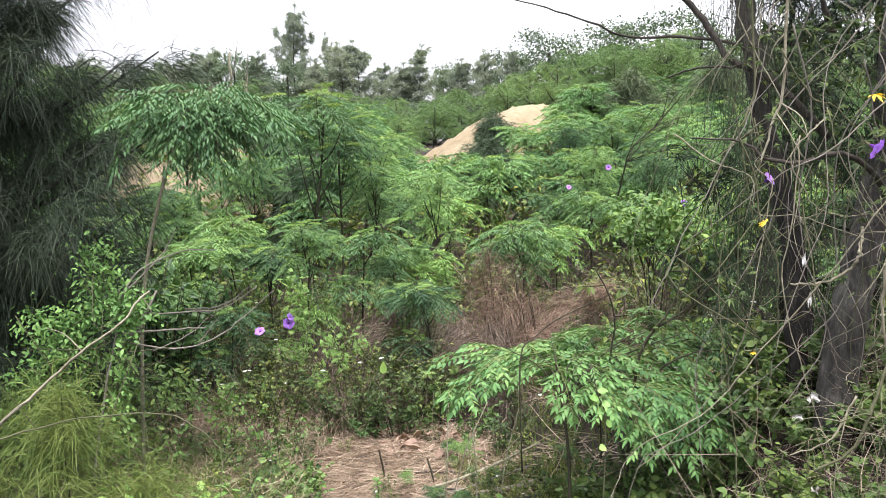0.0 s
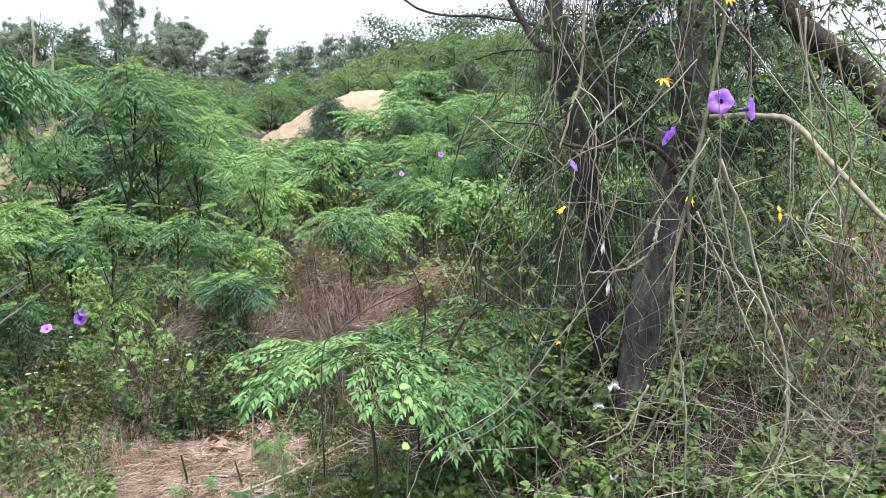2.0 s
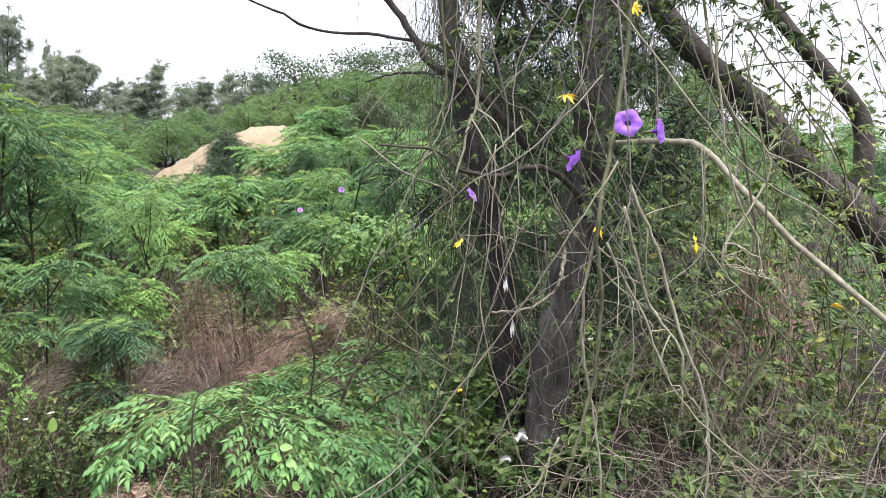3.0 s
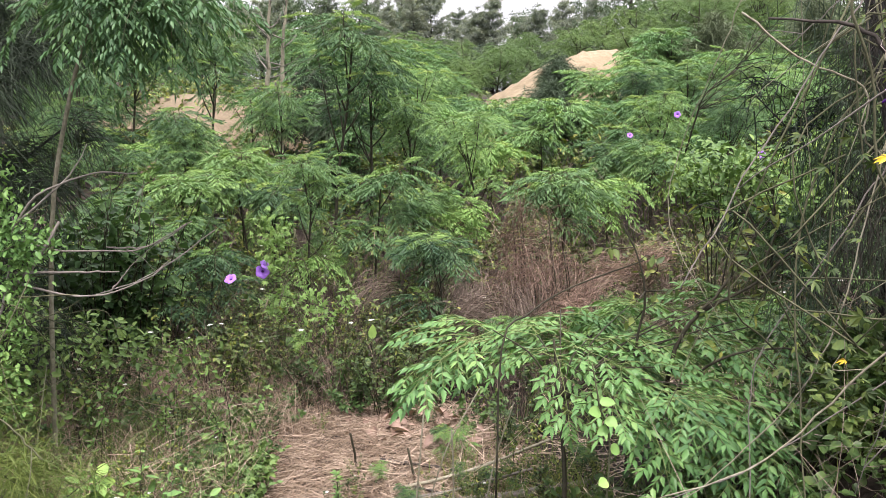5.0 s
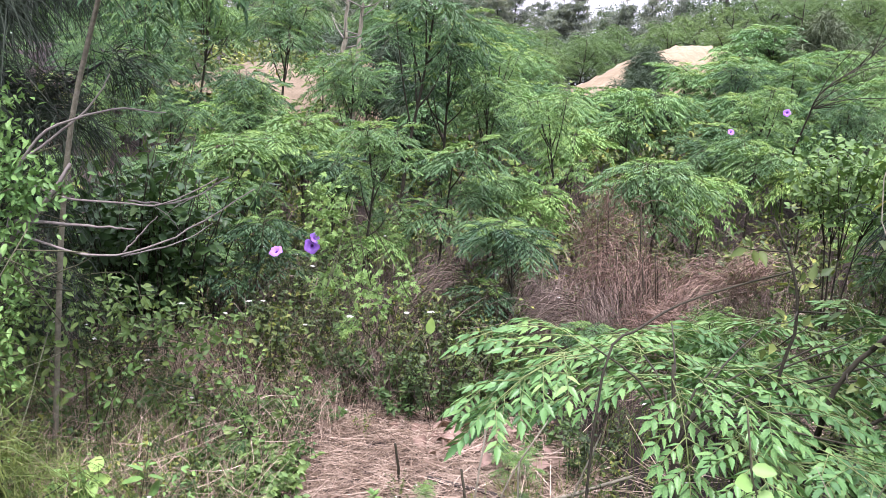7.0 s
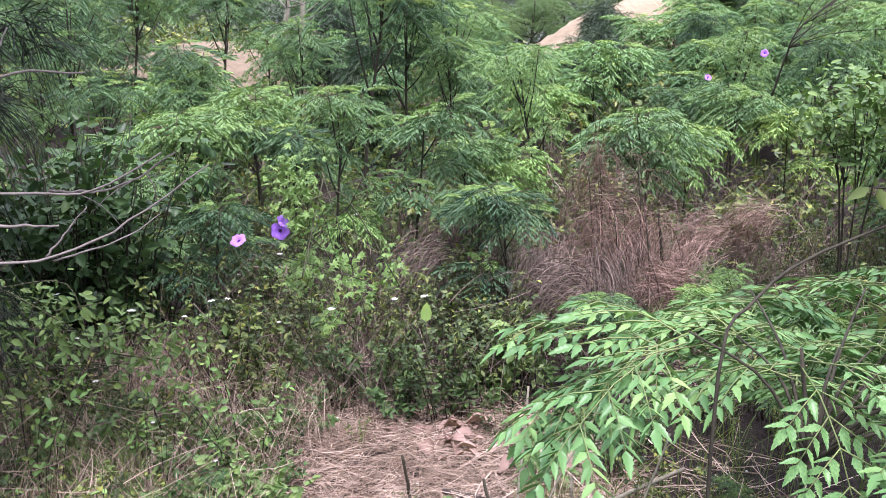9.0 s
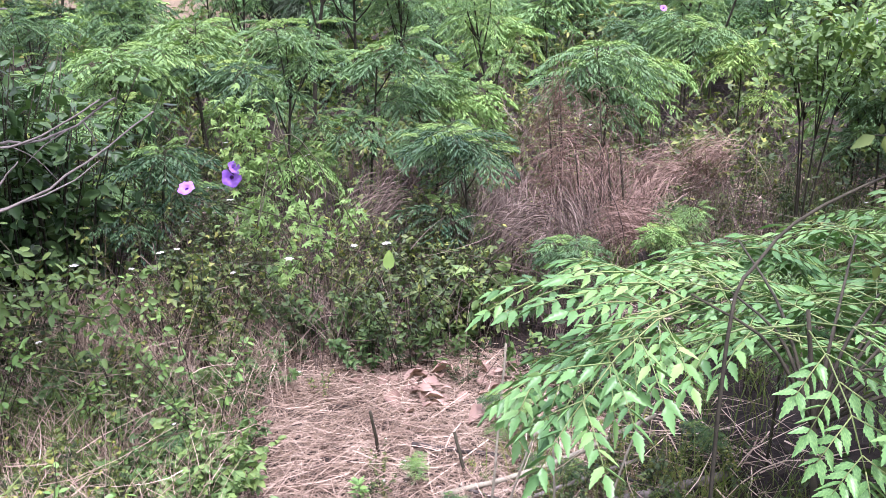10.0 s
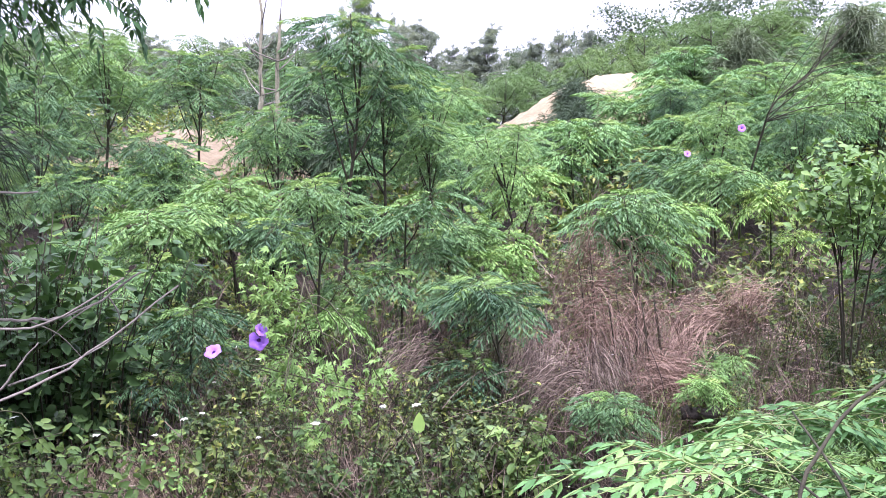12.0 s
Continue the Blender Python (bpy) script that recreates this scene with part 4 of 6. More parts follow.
VINES += [
    (0.0045, [(1.38, 1.95, 1.98), (1.45, 1.95, 1.79), (1.57, 1.95, 1.66), (1.46, 1.95, 1.49), (1.45, 1.95, 1.42), (1.58, 1.95, 1.37), (1.65, 1.95, 1.27)]),
    (0.0040, [(1.54, 1.9, 1.4), (1.53, 1.9, 1.32), (1.63, 1.9, 1.2), (1.69, 1.9, 1.08), (1.63, 1.9, 0.8)]),
    (0.0035, [(1.09, 2.3, 1.76), (1.0, 2.3, 1.67), (1.05, 2.3, 1.53), (1.13, 2.3, 1.47), (1.22, 2.3, 1.45)]),
    (0.0035, [(0.71, 2.5, 1.73), (0.81, 2.5, 1.65), (0.95, 2.5, 1.58), (0.98, 2.5, 1.47), (1.13, 2.5, 1.45), (1.36, 2.5, 1.36)]),
    (0.0035, [(0.92, 2.2, 1.95), (1.01, 2.2, 1.83), (1.09, 2.2, 1.8), (1.17, 2.2, 1.72), (1.24, 2.2, 1.65)]),
    (0.0040, [(1.37, 1.9, 1.95), (1.42, 1.9, 1.64), (1.51, 1.9, 1.45), (1.41, 1.9, 1.46), (1.43, 1.9, 1.37), (1.57, 1.9, 1.24)]),
    (0.0070, [(1.23, 2.0, 1.61), (1.3, 2.0, 1.45), (1.37, 2.0, 1.22), (1.43, 2.0, 1.08), (1.44, 2.0, 0.85), (1.34, 2.0, 0.69), (1.13, 2.0, 0.62)]),
    (0.0045, [(1.42, 2.0, 1.21), (1.55, 2.0, 1.08), (1.69, 2.0, 0.94), (1.9, 2.0, 0.8)]),
    (0.0050, [(1.14, 1.95, 1.49), (1.23, 1.95, 1.32), (1.36, 1.95, 1.1), (1.64, 1.95, 0.86)])]
for k, (r, pts) in enumerate(VINES):
    vine("hanging_vine", pts, r * 0.66, 400 + k, M_VINE if k % 3 else M_VINEGREEN, "pale bare woody vine hanging from the old tree", "hanging vines", 6)


def thin_vines():
    rng = np.random.default_rng(420)
    for k in range(130):
        x, y = rng.uniform(0.98, 2.5), rng.uniform(1.95, 2.75)
        if x < 1.0:
            y = max(y, 2.3)
        top = rng.uniform(1.3, 2.4)
        pts = [np.array((x, y, top))]
        w = np.array((rng.normal(0, 0.5), rng.normal(0, 0.25), -1.0))
        for _ in range(rng.integers(3, 7)):
            w = unit(w + np.array((rng.normal(0, 0.5), rng.normal(0, 0.25), -0.25)))
            nxt = pts[-1] + w * rng.uniform(0.15, 0.34)
            nxt[1] = max(nxt[1], 1.9)
            if nxt[2] < gz(nxt[0], nxt[1]) + 0.03:
                break
            pts.append(nxt)
        if len(pts) > 2:
            vine("thin_vine", pts, rng.uniform(0.0009, 0.0027), 500 + k, (M_VINE, M_VINEGREEN, M_DEADWOOD)[k % 3], "thin bare tangled vine stem under the old tree", "thin vines", rng.integers(0, 5))


thin_vines()


def tangle(name, seed, n, box, ln, width, material, label, curl=0.35, flat=0.3, category="brushwood"):
    """Loose dead stems lying over one another."""
    rng = np.random.default_rng(seed)
    b = Buf()
    x, y = rng.uniform(box[0], box[1], n), rng.uniform(box[2], box[3], n)
    z = ground_z(x, y) + rng.random(n) ** 1.5 * box[4]
    way = unit(rng.normal(size=(n, 3)) * np.array((1, 1, flat)))
    bend = rng.normal(0, curl, (n, 1, 3))
    s = np.linspace(0, 1, 5)
    l = ln * rng.uniform(0.4, 1.2, (n, 1, 1))
    p = np.stack([x, y, z], -1)[:, None] + (way[:, None] * s[None, :, None] + bend * (s**2)[None, :, None]) * l
    p[..., 2] = np.maximum(p[..., 2], ground_z(p[..., 0], p[..., 1]) + 0.003)
    ribbons(b, p, width * rng.uniform(0.5, 1.4, n), rng)
    return solid(name, b, material, label, category, kind="stuff")


tangle("dead_brushwood", 1, 380, (0.6, 2.6, 1.8, 3.1, 0.5), 0.32, 0.0022, M_DRY, "tangle of dead brown stems under the old tree", curl=0.7)
tangle("dead_brushwood", 11, 700, (1.2, 2.5, 1.75, 2.6, 0.45), 0.22, 0.0019, M_VINE, "pale dry twining stems on the bank under the vines", curl=1.2)
tangle("dead_brushwood", 2, 1300, (0.7, 2.6, 1.8, 3.0, 0.35), 0.22, 0.0022, M_DRY, "dark dead brushwood on the bank", curl=0.8)


# ---------------------------------------------------------------- leafy climbers, weeds and shrubs
def leaf_cloud(b, rng, centres, radius, n, length, slim, shape, flat=0.6, droop=0.4):
    """Leaves set round the centres, facing mostly up and outwards."""
    centres = np.asarray(centres, float)
    base = centres[rng.integers(0, len(centres), n)] + rng.normal(0, 1, (n, 3)) * np.asarray(radius)
    way = unit(rng.normal(size=(n, 3)) * np.array((1, 1, 0.4)) - np.array((0, 0, droop)))
    up = unit(rng.normal(0, flat, (n, 3)) + np.array((0, -0.2, 1.0)))
    ln = length * rng.uniform(0.5, 1.2, n)
    put(b, shape, base, way, up, ln, ln * slim)


def star_leaves(b, rng, base, length):
    """Leaves of five narrow lobes, as the violet climber has."""
    n = len(base)
    way = unit(rng.normal(size=(n, 3)) * np.array((1, 1, 0.3)) - np.array((0, 0, 0.5)))
    up = unit(rng.normal(0, 0.5, (n, 3)) + np.array((0, -0.5, 0.8)))
    side = unit(np.cross(way, up))
    ln = length * rng.uniform(0.6, 1.2, n)
    for a in (-1.25, -0.6, 0, 0.6, 1.25):
        put(b, DIAMOND, base, way * math.cos(a) + side * math.sin(a), up, ln * (1 - 0.25 * abs(a)), ln * 0.26)


def climber(name, seed, centres, radius, n, length, material, label, stem_material, group="climbers", lines=14, lobed=True):
    rng = np.random.default_rng(seed)
    c = np.asarray(centres, float)
    at = (c[0][0], c[0][1], gz(c[0][0], c[0][1]))
    ob = thing(name, label, "climber", group, at)
    b, s = Buf(), Buf()
    base = c[rng.integers(0, len(c), n)] + rng.normal(0, 1, (n, 3)) * np.asarray(radius)
    if lobed:
        star_leaves(b, rng, base - np.array(at), length)
    else:
        ln = length * rng.uniform(0.5, 1.25, n)
        put(b, OVAL, base - np.array(at), unit(rng.normal(size=(n, 3)) * np.array((1, 1, 0.4)) - np.array((0, 0, 0.7))), unit(rng.normal(0, 0.5, (n, 3)) + np.array((0, -0.5, 0.9))), ln, ln * 0.45)
    for _ in range(lines):
        i, j = rng.integers(0, len(c), 2)
        p = spline([c[i] + rng.normal(0, 0.06, 3), (c[i] + c[j]) / 2 + rng.normal(0, 0.12, 3), c[j] + rng.normal(0, 0.06, 3)], 9)
        tube(s, p - np.array(at), 0.002, 4)
    part("foliage", b, material, ob, "small five-lobed leaves" if lobed else "small crowded oval leaves")
    tagged(part("stem_tangle", s, stem_material, ob, "thin twining stems"), kind="stuff")
    return ob


climber("vine_leaves", 600, [(1.4, 2.6, 2.0), (1.55, 2.55, 2.1), (1.2, 2.7, 2.0), (1.7, 2.5, 2.2), (2.0, 2.4, 2.1), (1.3, 2.5, 1.7)], (0.14, 0.12, 0.12), 760, 0.036, M_WEED, "leafy violet-flowered climber on the old tree", M_VINEGREEN)
climber("vine_leaves", 601, [(1.7, 2.3, 1.3), (1.9, 2.5, 1.6), (2.1, 2.5, 1.2), (1.6, 2.5, 1.5), (2.3, 2.4, 1.7), (1.95, 2.3, 0.95), (2.4, 2.6, 1.0)], (0.18, 0.16, 0.16), 1000, 0.036, M_WEED, "leafy climber curtain beside the old tree", M_VINEGREEN)
climber("vine_leaves", 602, [(0.95, 2.45, 1.5), (0.9, 2.4, 1.2), (0.92, 2.5, 1.0), (1.0, 2.5, 1.75)], (0.05, 0.08, 0.12), 80, 0.030, M_WEED, "sparse green climber on a hanging vine", M_VINEGREEN)
climber("vine_leaves", 603, [(-1.51, 3.3, 1.32), (-1.50, 3.3, 1.22), (-1.49, 3.3, 1.13), (-1.6, 3.3, 1.06), (-1.66, 3.3, 1.0), (-1.75, 3.3, 0.92), (-1.78, 3.3, 1.04), (-1.42, 3.3, 1.1), (-1.36, 3.3, 1.08), (-1.62, 3.35, 0.9), (-1.85, 3.3, 0.8), (-1.7, 3.3, 0.78)], (0.055, 0.05, 0.045), 2600, 0.027, M_LIME, "bright green climber smothering a dead stick", M_VINEGREEN, lobed=False)
climber("vine_leaves", 605, [(-1.40, 3.28, 1.03), (-1.41, 3.28, 0.96), (-1.42, 3.27, 0.88), (-1.43, 3.26, 0.80), (-1.45, 3.25, 0.71), (-1.46, 3.25, 0.62), (-1.46, 3.25, 0.52)], (0.03, 0.03, 0.03), 520, 0.028, M_LIME, "narrow column of green climber on a dead stick", M_VINEGREEN, lobed=False)
climber("vine_leaves", 606, [(-1.9, 3.5, 0.62), (-1.7, 3.45, 0.55), (-2.0, 3.4, 0.5), (-1.6, 3.5, 0.42), (-1.8, 3.6, 0.4)], (0.12, 0.1, 0.07), 1100, 0.036, M_COVER, "low green climber spreading over the weeds", M_VINEGREEN, lobed=False)
climber("vine_leaves", 607, [(-0.89, 4.5, 0.94), (-0.91, 4.5, 0.84), (-0.90, 4.52, 0.75), (-0.88, 4.55, 0.62), (-0.75, 4.55, 0.6), (-0.7, 4.6, 0.48), (-0.95, 4.6, 0.5), (-0.6, 4.65, 0.56), (-0.82, 4.6, 0.36)], (0.04, 0.06, 0.045), 400, 0.033, M_FRESH, "bright small-leaved climber carrying violet flowers", M_VINEGREEN)
climber("vine_leaves", 608, [(-1.74, 3.7, 0.73), (-1.64, 3.8, 0.65), (-1.53, 3.9, 0.58), (-1.38, 4.0, 0.5), (-1.62, 3.6, 0.62), (-1.51, 3.7, 0.55), (-1.26, 4.0, 0.42)], (0.08, 0.08, 0.04), 900, 0.034, M_BIDENS, "green climber spread over the weeds and dead stems", M_VINEGREEN, lobed=False)
climber("vine_leaves", 604, [(2.4, 3.3, 1.5), (2.8, 3.4, 1.3), (2.6, 3.5, 0.9), (3.1, 3.3, 0.9), (2.2, 3.2, 0.8), (2.9, 3.5, 1.8), (3.3, 3.4, 1.5)], (0.25, 0.2, 0.25), 900, 0.05, M_WEED, "dense climber foliage behind the old tree", M_VINEGREEN)


def weed(seed, height, stems, leaves, leaf, slim, material, name, label, shape=DIAMOND, flowers=0, spread=0.5, group="weeds", single=False, bare=0.2):
    """A leafy weed: several upright stems with leaves all along, and small white heads on some."""
    rng = np.random.default_rng(seed)
    ob = thing(name, label, "weed", group)
    s, b, f = Buf(), Buf(), Buf()
    for k in range(stems):
        a = rng.uniform(0, 6.28)
        r = spread * height * rng.uniform(0.3, 1)
        h = height * rng.uniform(0.6, 1)
        p = spline([(0.25 * r * math.cos(a), 0.25 * r * math.sin(a), -0.05), (0.5 * r * math.cos(a), 0.5 * r * math.sin(a), h * 0.55), (r * math.cos(a), r * math.sin(a), h)], 9)
        tube(s, p[::2], np.linspace(0.005, 0.0018, 5), 3)
        n = leaves
        u = rng.uniform(bare, 1, n) * 7.99
        i = u.astype(int)
        base = p[i] + (p[i + 1] - p[i]) * (u - i)[:, None]
        way = unit(rng.normal(size=(n, 3)) * np.array((1, 1, 0.5)) - np.array((0, 0, 0.15)))
        up = unit(rng.normal(0, 0.6, (n, 3)) + np.array((0, 0, 1.0)))
        ln = leaf * rng.uniform(0.5, 1.2, n)
        side = unit(np.cross(way, up))
        for turn in (0,) if single else (-0.95, 0, 0.95):
            put(b, shape, base + way * 0.02, way * math.cos(turn) + side * math.sin(turn), up + 0.3 * rng.normal(size=up.shape), ln * (1 - 0.2 * abs(turn)), ln * slim)
        if k < flowers:
            for q in range(6):
                w = np.array((math.cos(q * 1.05), math.sin(q * 1.05), 0.1))
                put(f, DIAMOND, p[-1:] + 0.01, w[None], np.array([(0, 0, 1.0)]), 0.035, 0.026)
    tagged(part("stalk", s, M_STEM, ob), kind="stuff")
    part("foliage", b, material, ob)
    if flowers:
        tagged(part("blossom", f, M_WHITE, ob, "tiny white flower heads"), kind="stuff")
    PATTERNS.append(ob)
    return ob


WEEDS = [weed(700 + k, 1.0, (9, 7, 10, 7, 8)[k], (15, 13, 17, 12, 16)[k], (0.062, 0.072, 0.054, 0.078, 0.062)[k], (0.45, 0.5, 0.4, 0.48, 0.36)[k], M_WEED, ("weed", "flowering_weed", "small_leaved_weed", "tall_weed", "narrow_leaved_weed")[k], "leafy green weed with thin dark stems" if k != 1 else "leafy green weed with tiny white flowers", flowers=1 if k == 1 else 0) for k in range(5)]
BROAD = [weed(720 + k, 1.0, 16, 44, 0.042, 0.52, M_BEAN, "broad_leaf_weed", "weed with broad yellow-green leaves", OVAL, single=True, bare=0.64, spread=0.36) for k in range(3)]
COVER = [weed(730 + k, 1.0, 12, 26, 0.17, 0.62, M_COVER, "ground_cover", "low dark-green leafy ground cover on the bank", BLADE, spread=0.9, group="ground cover", single=True) for k in range(3)]


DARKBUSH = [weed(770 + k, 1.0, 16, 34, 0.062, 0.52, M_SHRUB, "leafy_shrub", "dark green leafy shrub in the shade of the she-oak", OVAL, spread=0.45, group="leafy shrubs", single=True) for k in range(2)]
BIG = [weed(740 + k, 1.0, 6, 9, 0.20, 0.46, M_COVER, "leafy_weed", "weed with large soft green leaves beside the litter", OVAL, single=True) for k in range(3)]
SPRIG = [weed(750 + k, 1.0, 8, 18, 0.065, 0.5, M_LIME, "lime_sprig", "thin sprig with small lime-green leaves", OVAL, spread=0.7, single=True) for k in range(2)]

LOBED = [weed(760 + k, 1.0, 8, 8, 0.17, 0.50, M_BIDENS, "lobed_weed", "low weed with pointed three-part green leaves beside the litter", BLADE, spread=0.9) for k in range(3)]


def sow(kinds, seed, n, box, low, high, keep=None, tilt=8):
    rng = np.random.default_rng(seed)
    for k in range(n):
        x, y = rng.uniform(box[0], box[1]), rng.uniform(box[2], box[3])
        if keep and not keep(x, y):
            continue
        h = rng.uniform(low, high)
        m = pose(x, y, gz(x, y), rng.uniform(-tilt, tilt), rng.uniform(-tilt, tilt), rng.uniform(0, 360)) @ Matrix.Diagonal((h, h, h, 1))
        copy_thing(kinds[k % len(kinds)], m)


def off_patch(x, y):
    return ((x + 0.42) / 0.44) ** 2 + ((y - 3.84) / 0.46) ** 2 > 1 and not (abs(x) < 0.5 and y < 2.5)


sow(WEEDS, 1, 44, (-1.4, -0.15, 4.45, 5.2), 0.28, 0.6, off_patch)
sow(WEEDS, 31, 20, (-1.5, 0.15, 5.1, 5.8), 0.25, 0.5, off_patch)
sow(WEEDS, 23, 12, (-0.45, 0.1, 3.5, 3.95), 0.08, 0.14)
sow(LOW, 24, 6, (-0.3, 0.15, 3.45, 3.9), 0.08, 0.13)
sow(WEEDS, 10, 46, (-1.3, 0.7, 3.2, 4.75), 0.12, 0.26, off_patch)
sow(LOW, 11, 9, (-0.1, 0.6, 3.3, 4.2), 0.12, 0.2, off_patch)
sow(WEEDS, 2, 56, (-2.6, -1.0, 2.8, 5.2), 0.20, 0.40, off_patch)
sow(WEEDS, 25, 44, (-3.2, -1.5, 4.7, 7.2), 0.3, 0.62)
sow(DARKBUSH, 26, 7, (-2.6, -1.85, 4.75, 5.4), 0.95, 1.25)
sow(WEEDS, 3, 50, (-2.2, 2.2, 5.3, 6.6), 0.25, 0.55, off_patch)
sow(LOBED, 27, 15, (-1.12, -0.78, 3.4, 3.95), 0.12, 0.19)
sow(LOBED, 28, 34, (-1.7, -0.85, 2.9, 4.4), 0.12, 0.24, off_patch)
sow(LOBED, 29, 12, (-1.2, 0.1, 4.4, 4.9), 0.2, 0.34, off_patch)
sow(BIG, 12, 7, (-1.2, -0.65, 2.95, 3.6), 0.13, 0.2, off_patch)
sow(BIG, 13, 5, (-0.6, -0.1, 4.5, 4.7), 0.2, 0.3, off_patch)
sow(SPRIG, 14, 14, (-2.0, -0.85, 2.6, 4.4), 0.25, 0.45, off_patch)
sow(WEEDS, 4, 26, (0.1, 1.6, 3.4, 5.4), 0.2, 0.42, off_patch)
sow(COVER, 5, 60, (0.55, 2.3, 1.9, 2.9), 0.14, 0.24, off_patch)
IVY = [weed(790 + k, 1.0, 14, 20, 0.14, 0.72, M_COVER, "ground_cover", "dense low creeper with small rounded green leaves", OVAL, spread=1.0, group="ground cover", single=True) for k in range(3)]
sow(IVY, 39, 44, (0.1, 1.25, 2.75, 3.4), 0.18, 0.28, off_patch)
sow(COVER, 35, 34, (0.05, 0.9, 2.2, 2.95), 0.12, 0.2, off_patch)
sow(WEEDS, 17, 34, (0.12, 0.95, 2.6, 3.5), 0.14, 0.28, off_patch)
sow(COVER, 22, 10, (0.5, 0.95, 2.45, 3.0), 0.12, 0.18, off_patch)
sow(WEEDS, 6, 26, (-1.6, -0.7, 2.9, 4.1), 0.14, 0.28, off_patch)
sow(LOW, 20, 10, (-1.5, -0.75, 3.0, 4.2), 0.14, 0.24, off_patch)
sow(COVER, 21, 7, (-1.0, -0.62, 3.1, 3.6), 0.09, 0.15)
sow(WEEDS, 7, 24, (1.6, 3.6, 2.4, 4.5), 0.4, 0.8, off_patch)
sow(LOW, 19, 4, (1.5, 2.8, 5.2, 6.8), 0.7, 1.0)
BRIGHT = [weed(780 + k, 1.0, 5, 9, 0.20, 0.55, M_LIME, "leafy_weed", "weed with large bright yellow-green leaves at the path edge", OVAL, spread=0.6, single=True) for k in range(2)]
sow(BRIGHT, 32, 6, (-1.5, -1.0, 2.8, 3.05), 0.30, 0.42)
SMALLBRIGHT = [weed(785 + k, 1.0, 7, 12, 0.095, 0.55, M_LIME, "leafy_weed", "weed with bright yellow-green leaves at the path edge", OVAL, spread=0.5, single=True) for k in range(2)]
sow(SMALLBRIGHT, 38, 7, (-1.5, -1.12, 2.55, 2.72), 0.40, 0.58)
sow(BRIGHT, 33, 4, (-1.15, -0.65, 3.0, 3.3), 0.22, 0.32)
sow(LOBED, 34, 16, (-1.0, -0.74, 3.45, 3.85), 0.14, 0.22)
sow(WEEDS, 36, 20, (0.0, 0.6, 3.3, 3.95), 0.12, 0.24)
sow(LOW, 37, 7, (-0.15, 0.45, 3.4, 3.9), 0.10, 0.18)
sow(WEEDS, 41, 9, (0.0, 0.9, 5.2, 5.9), 0.2, 0.36)
sow(LOW, 42, 3, (0.5, 1.0, 5.3, 6.0), 0.3, 0.45)
sow(WEEDS, 38, 16, (0.5, 2.0, 6.6, 7.8), 0.3, 0.5)
sow(LOBED, 39, 12, (0.6, 1.9, 5.2, 6.6), 0.14, 0.26)
sow([WEEDS[1]], 50, 4, (-1.71, -1.55, 4.1, 4.35), 0.44, 0.56)
sow(BROAD, 9, 5, (-1.15, -0.85, 2.55, 3.1), 0.25, 0.35)


def broad_shrub(seed, x, y, height, wide):
    """A shrub with a few forking stems and a loose canopy of broad leaves on its upper half."""
    rng = np.random.default_rng(seed)
    ob = thing("broad_leaved_shrub", "light yellow-green shrub with broad soft leaves", "shrub", "broad-leaved shrubs", (x, y, gz(x, y)))
    heads, leaves = [], Buf()
    for k in range(4):
        a = k * 1.57 + rng.uniform(-0.4, 0.4)
        fork = np.array((0.25 * wide * math.cos(a), 0.25 * wide * math.sin(a), height * rng.uniform(0.45, 0.6)))
        b = Buf()
        tube(b, spline([(0.02 * math.cos(a), 0.02 * math.sin(a), -0.05), fork * np.array((0.5, 0.5, 0.5)), fork], 8), np.linspace(0.007, 0.004, 8), 5)
        part("stem", b, M_STEM, ob)
        for _ in range(5):
            r, c = wide * rng.uniform(0.35, 1), a + rng.normal(0, 0.6)
            tip = np.array((r * math.cos(c), 0.8 * r * math.sin(c), height * rng.uniform(0.78, 1)))
            b = Buf()
            tube(b, spline([fork, (fork + tip) / 2 + np.array((0, 0, 0.04)), tip], 7), np.linspace(0.0035, 0.0015, 7), 4)
            part("branch", b, M_STEM, ob)
            heads += [tip, (fork + tip) / 2 + np.array((0, 0, 0.05)), tip + rng.normal(0, 0.06, 3)]
    leaf_cloud(leaves, rng, heads, (0.07, 0.07, 0.045), 1100, 0.05, 0.55, OVAL, 0.4, 0.5)
    part("foliage", leaves, M_BEAN, ob, "broad drooping yellow-green leaves")


for k, (x, y, h, wd) in enumerate([(1.5, 5.8, 1.3, 0.36), (2.0, 5.7, 1.38, 0.42), (2.5, 6.1, 1.3, 0.4)]):
    broad_shrub(790 + k, x, y, h, wd)


def undergrowth(seed, n, box, low, high, leaf, material, label):
    """Low leafy growth between the saplings that nobody could count."""
    rng = np.random.default_rng(seed)
    b = Buf()
    tops = []
    for _ in range(n):
        x, y = rng.uniform(box[0], box[1]), rng.uniform(box[2], box[3])
        h = rng.uniform(low, high)
        m = 26
        p = np.array((x, y, gz(x, y))) + np.stack([rng.normal(0, 0.3 * h, m), rng.normal(0, 0.3 * h, m), h * rng.uniform(0.25, 1, m)], -1)
        tops.append(p)
    p = np.concatenate(tops)
    way = unit(rng.normal(size=p.shape) * np.array((1, 1, 0.5)) - np.array((0, 0, 0.15)))
    up = unit(rng.normal(0, 0.6, p.shape) + np.array((0, 0, 1.0)))
    side = unit(np.cross(way, up))
    ln = leaf * rng.uniform(0.6, 1.3, len(p))
    for turn in (-0.95, 0, 0.95):
        put(b, DIAMOND, p, way * math.cos(turn) + side * math.sin(turn), up, ln, ln * 0.45)
    solid("undergrowth", b, material, label, "undergrowth", kind="stuff")


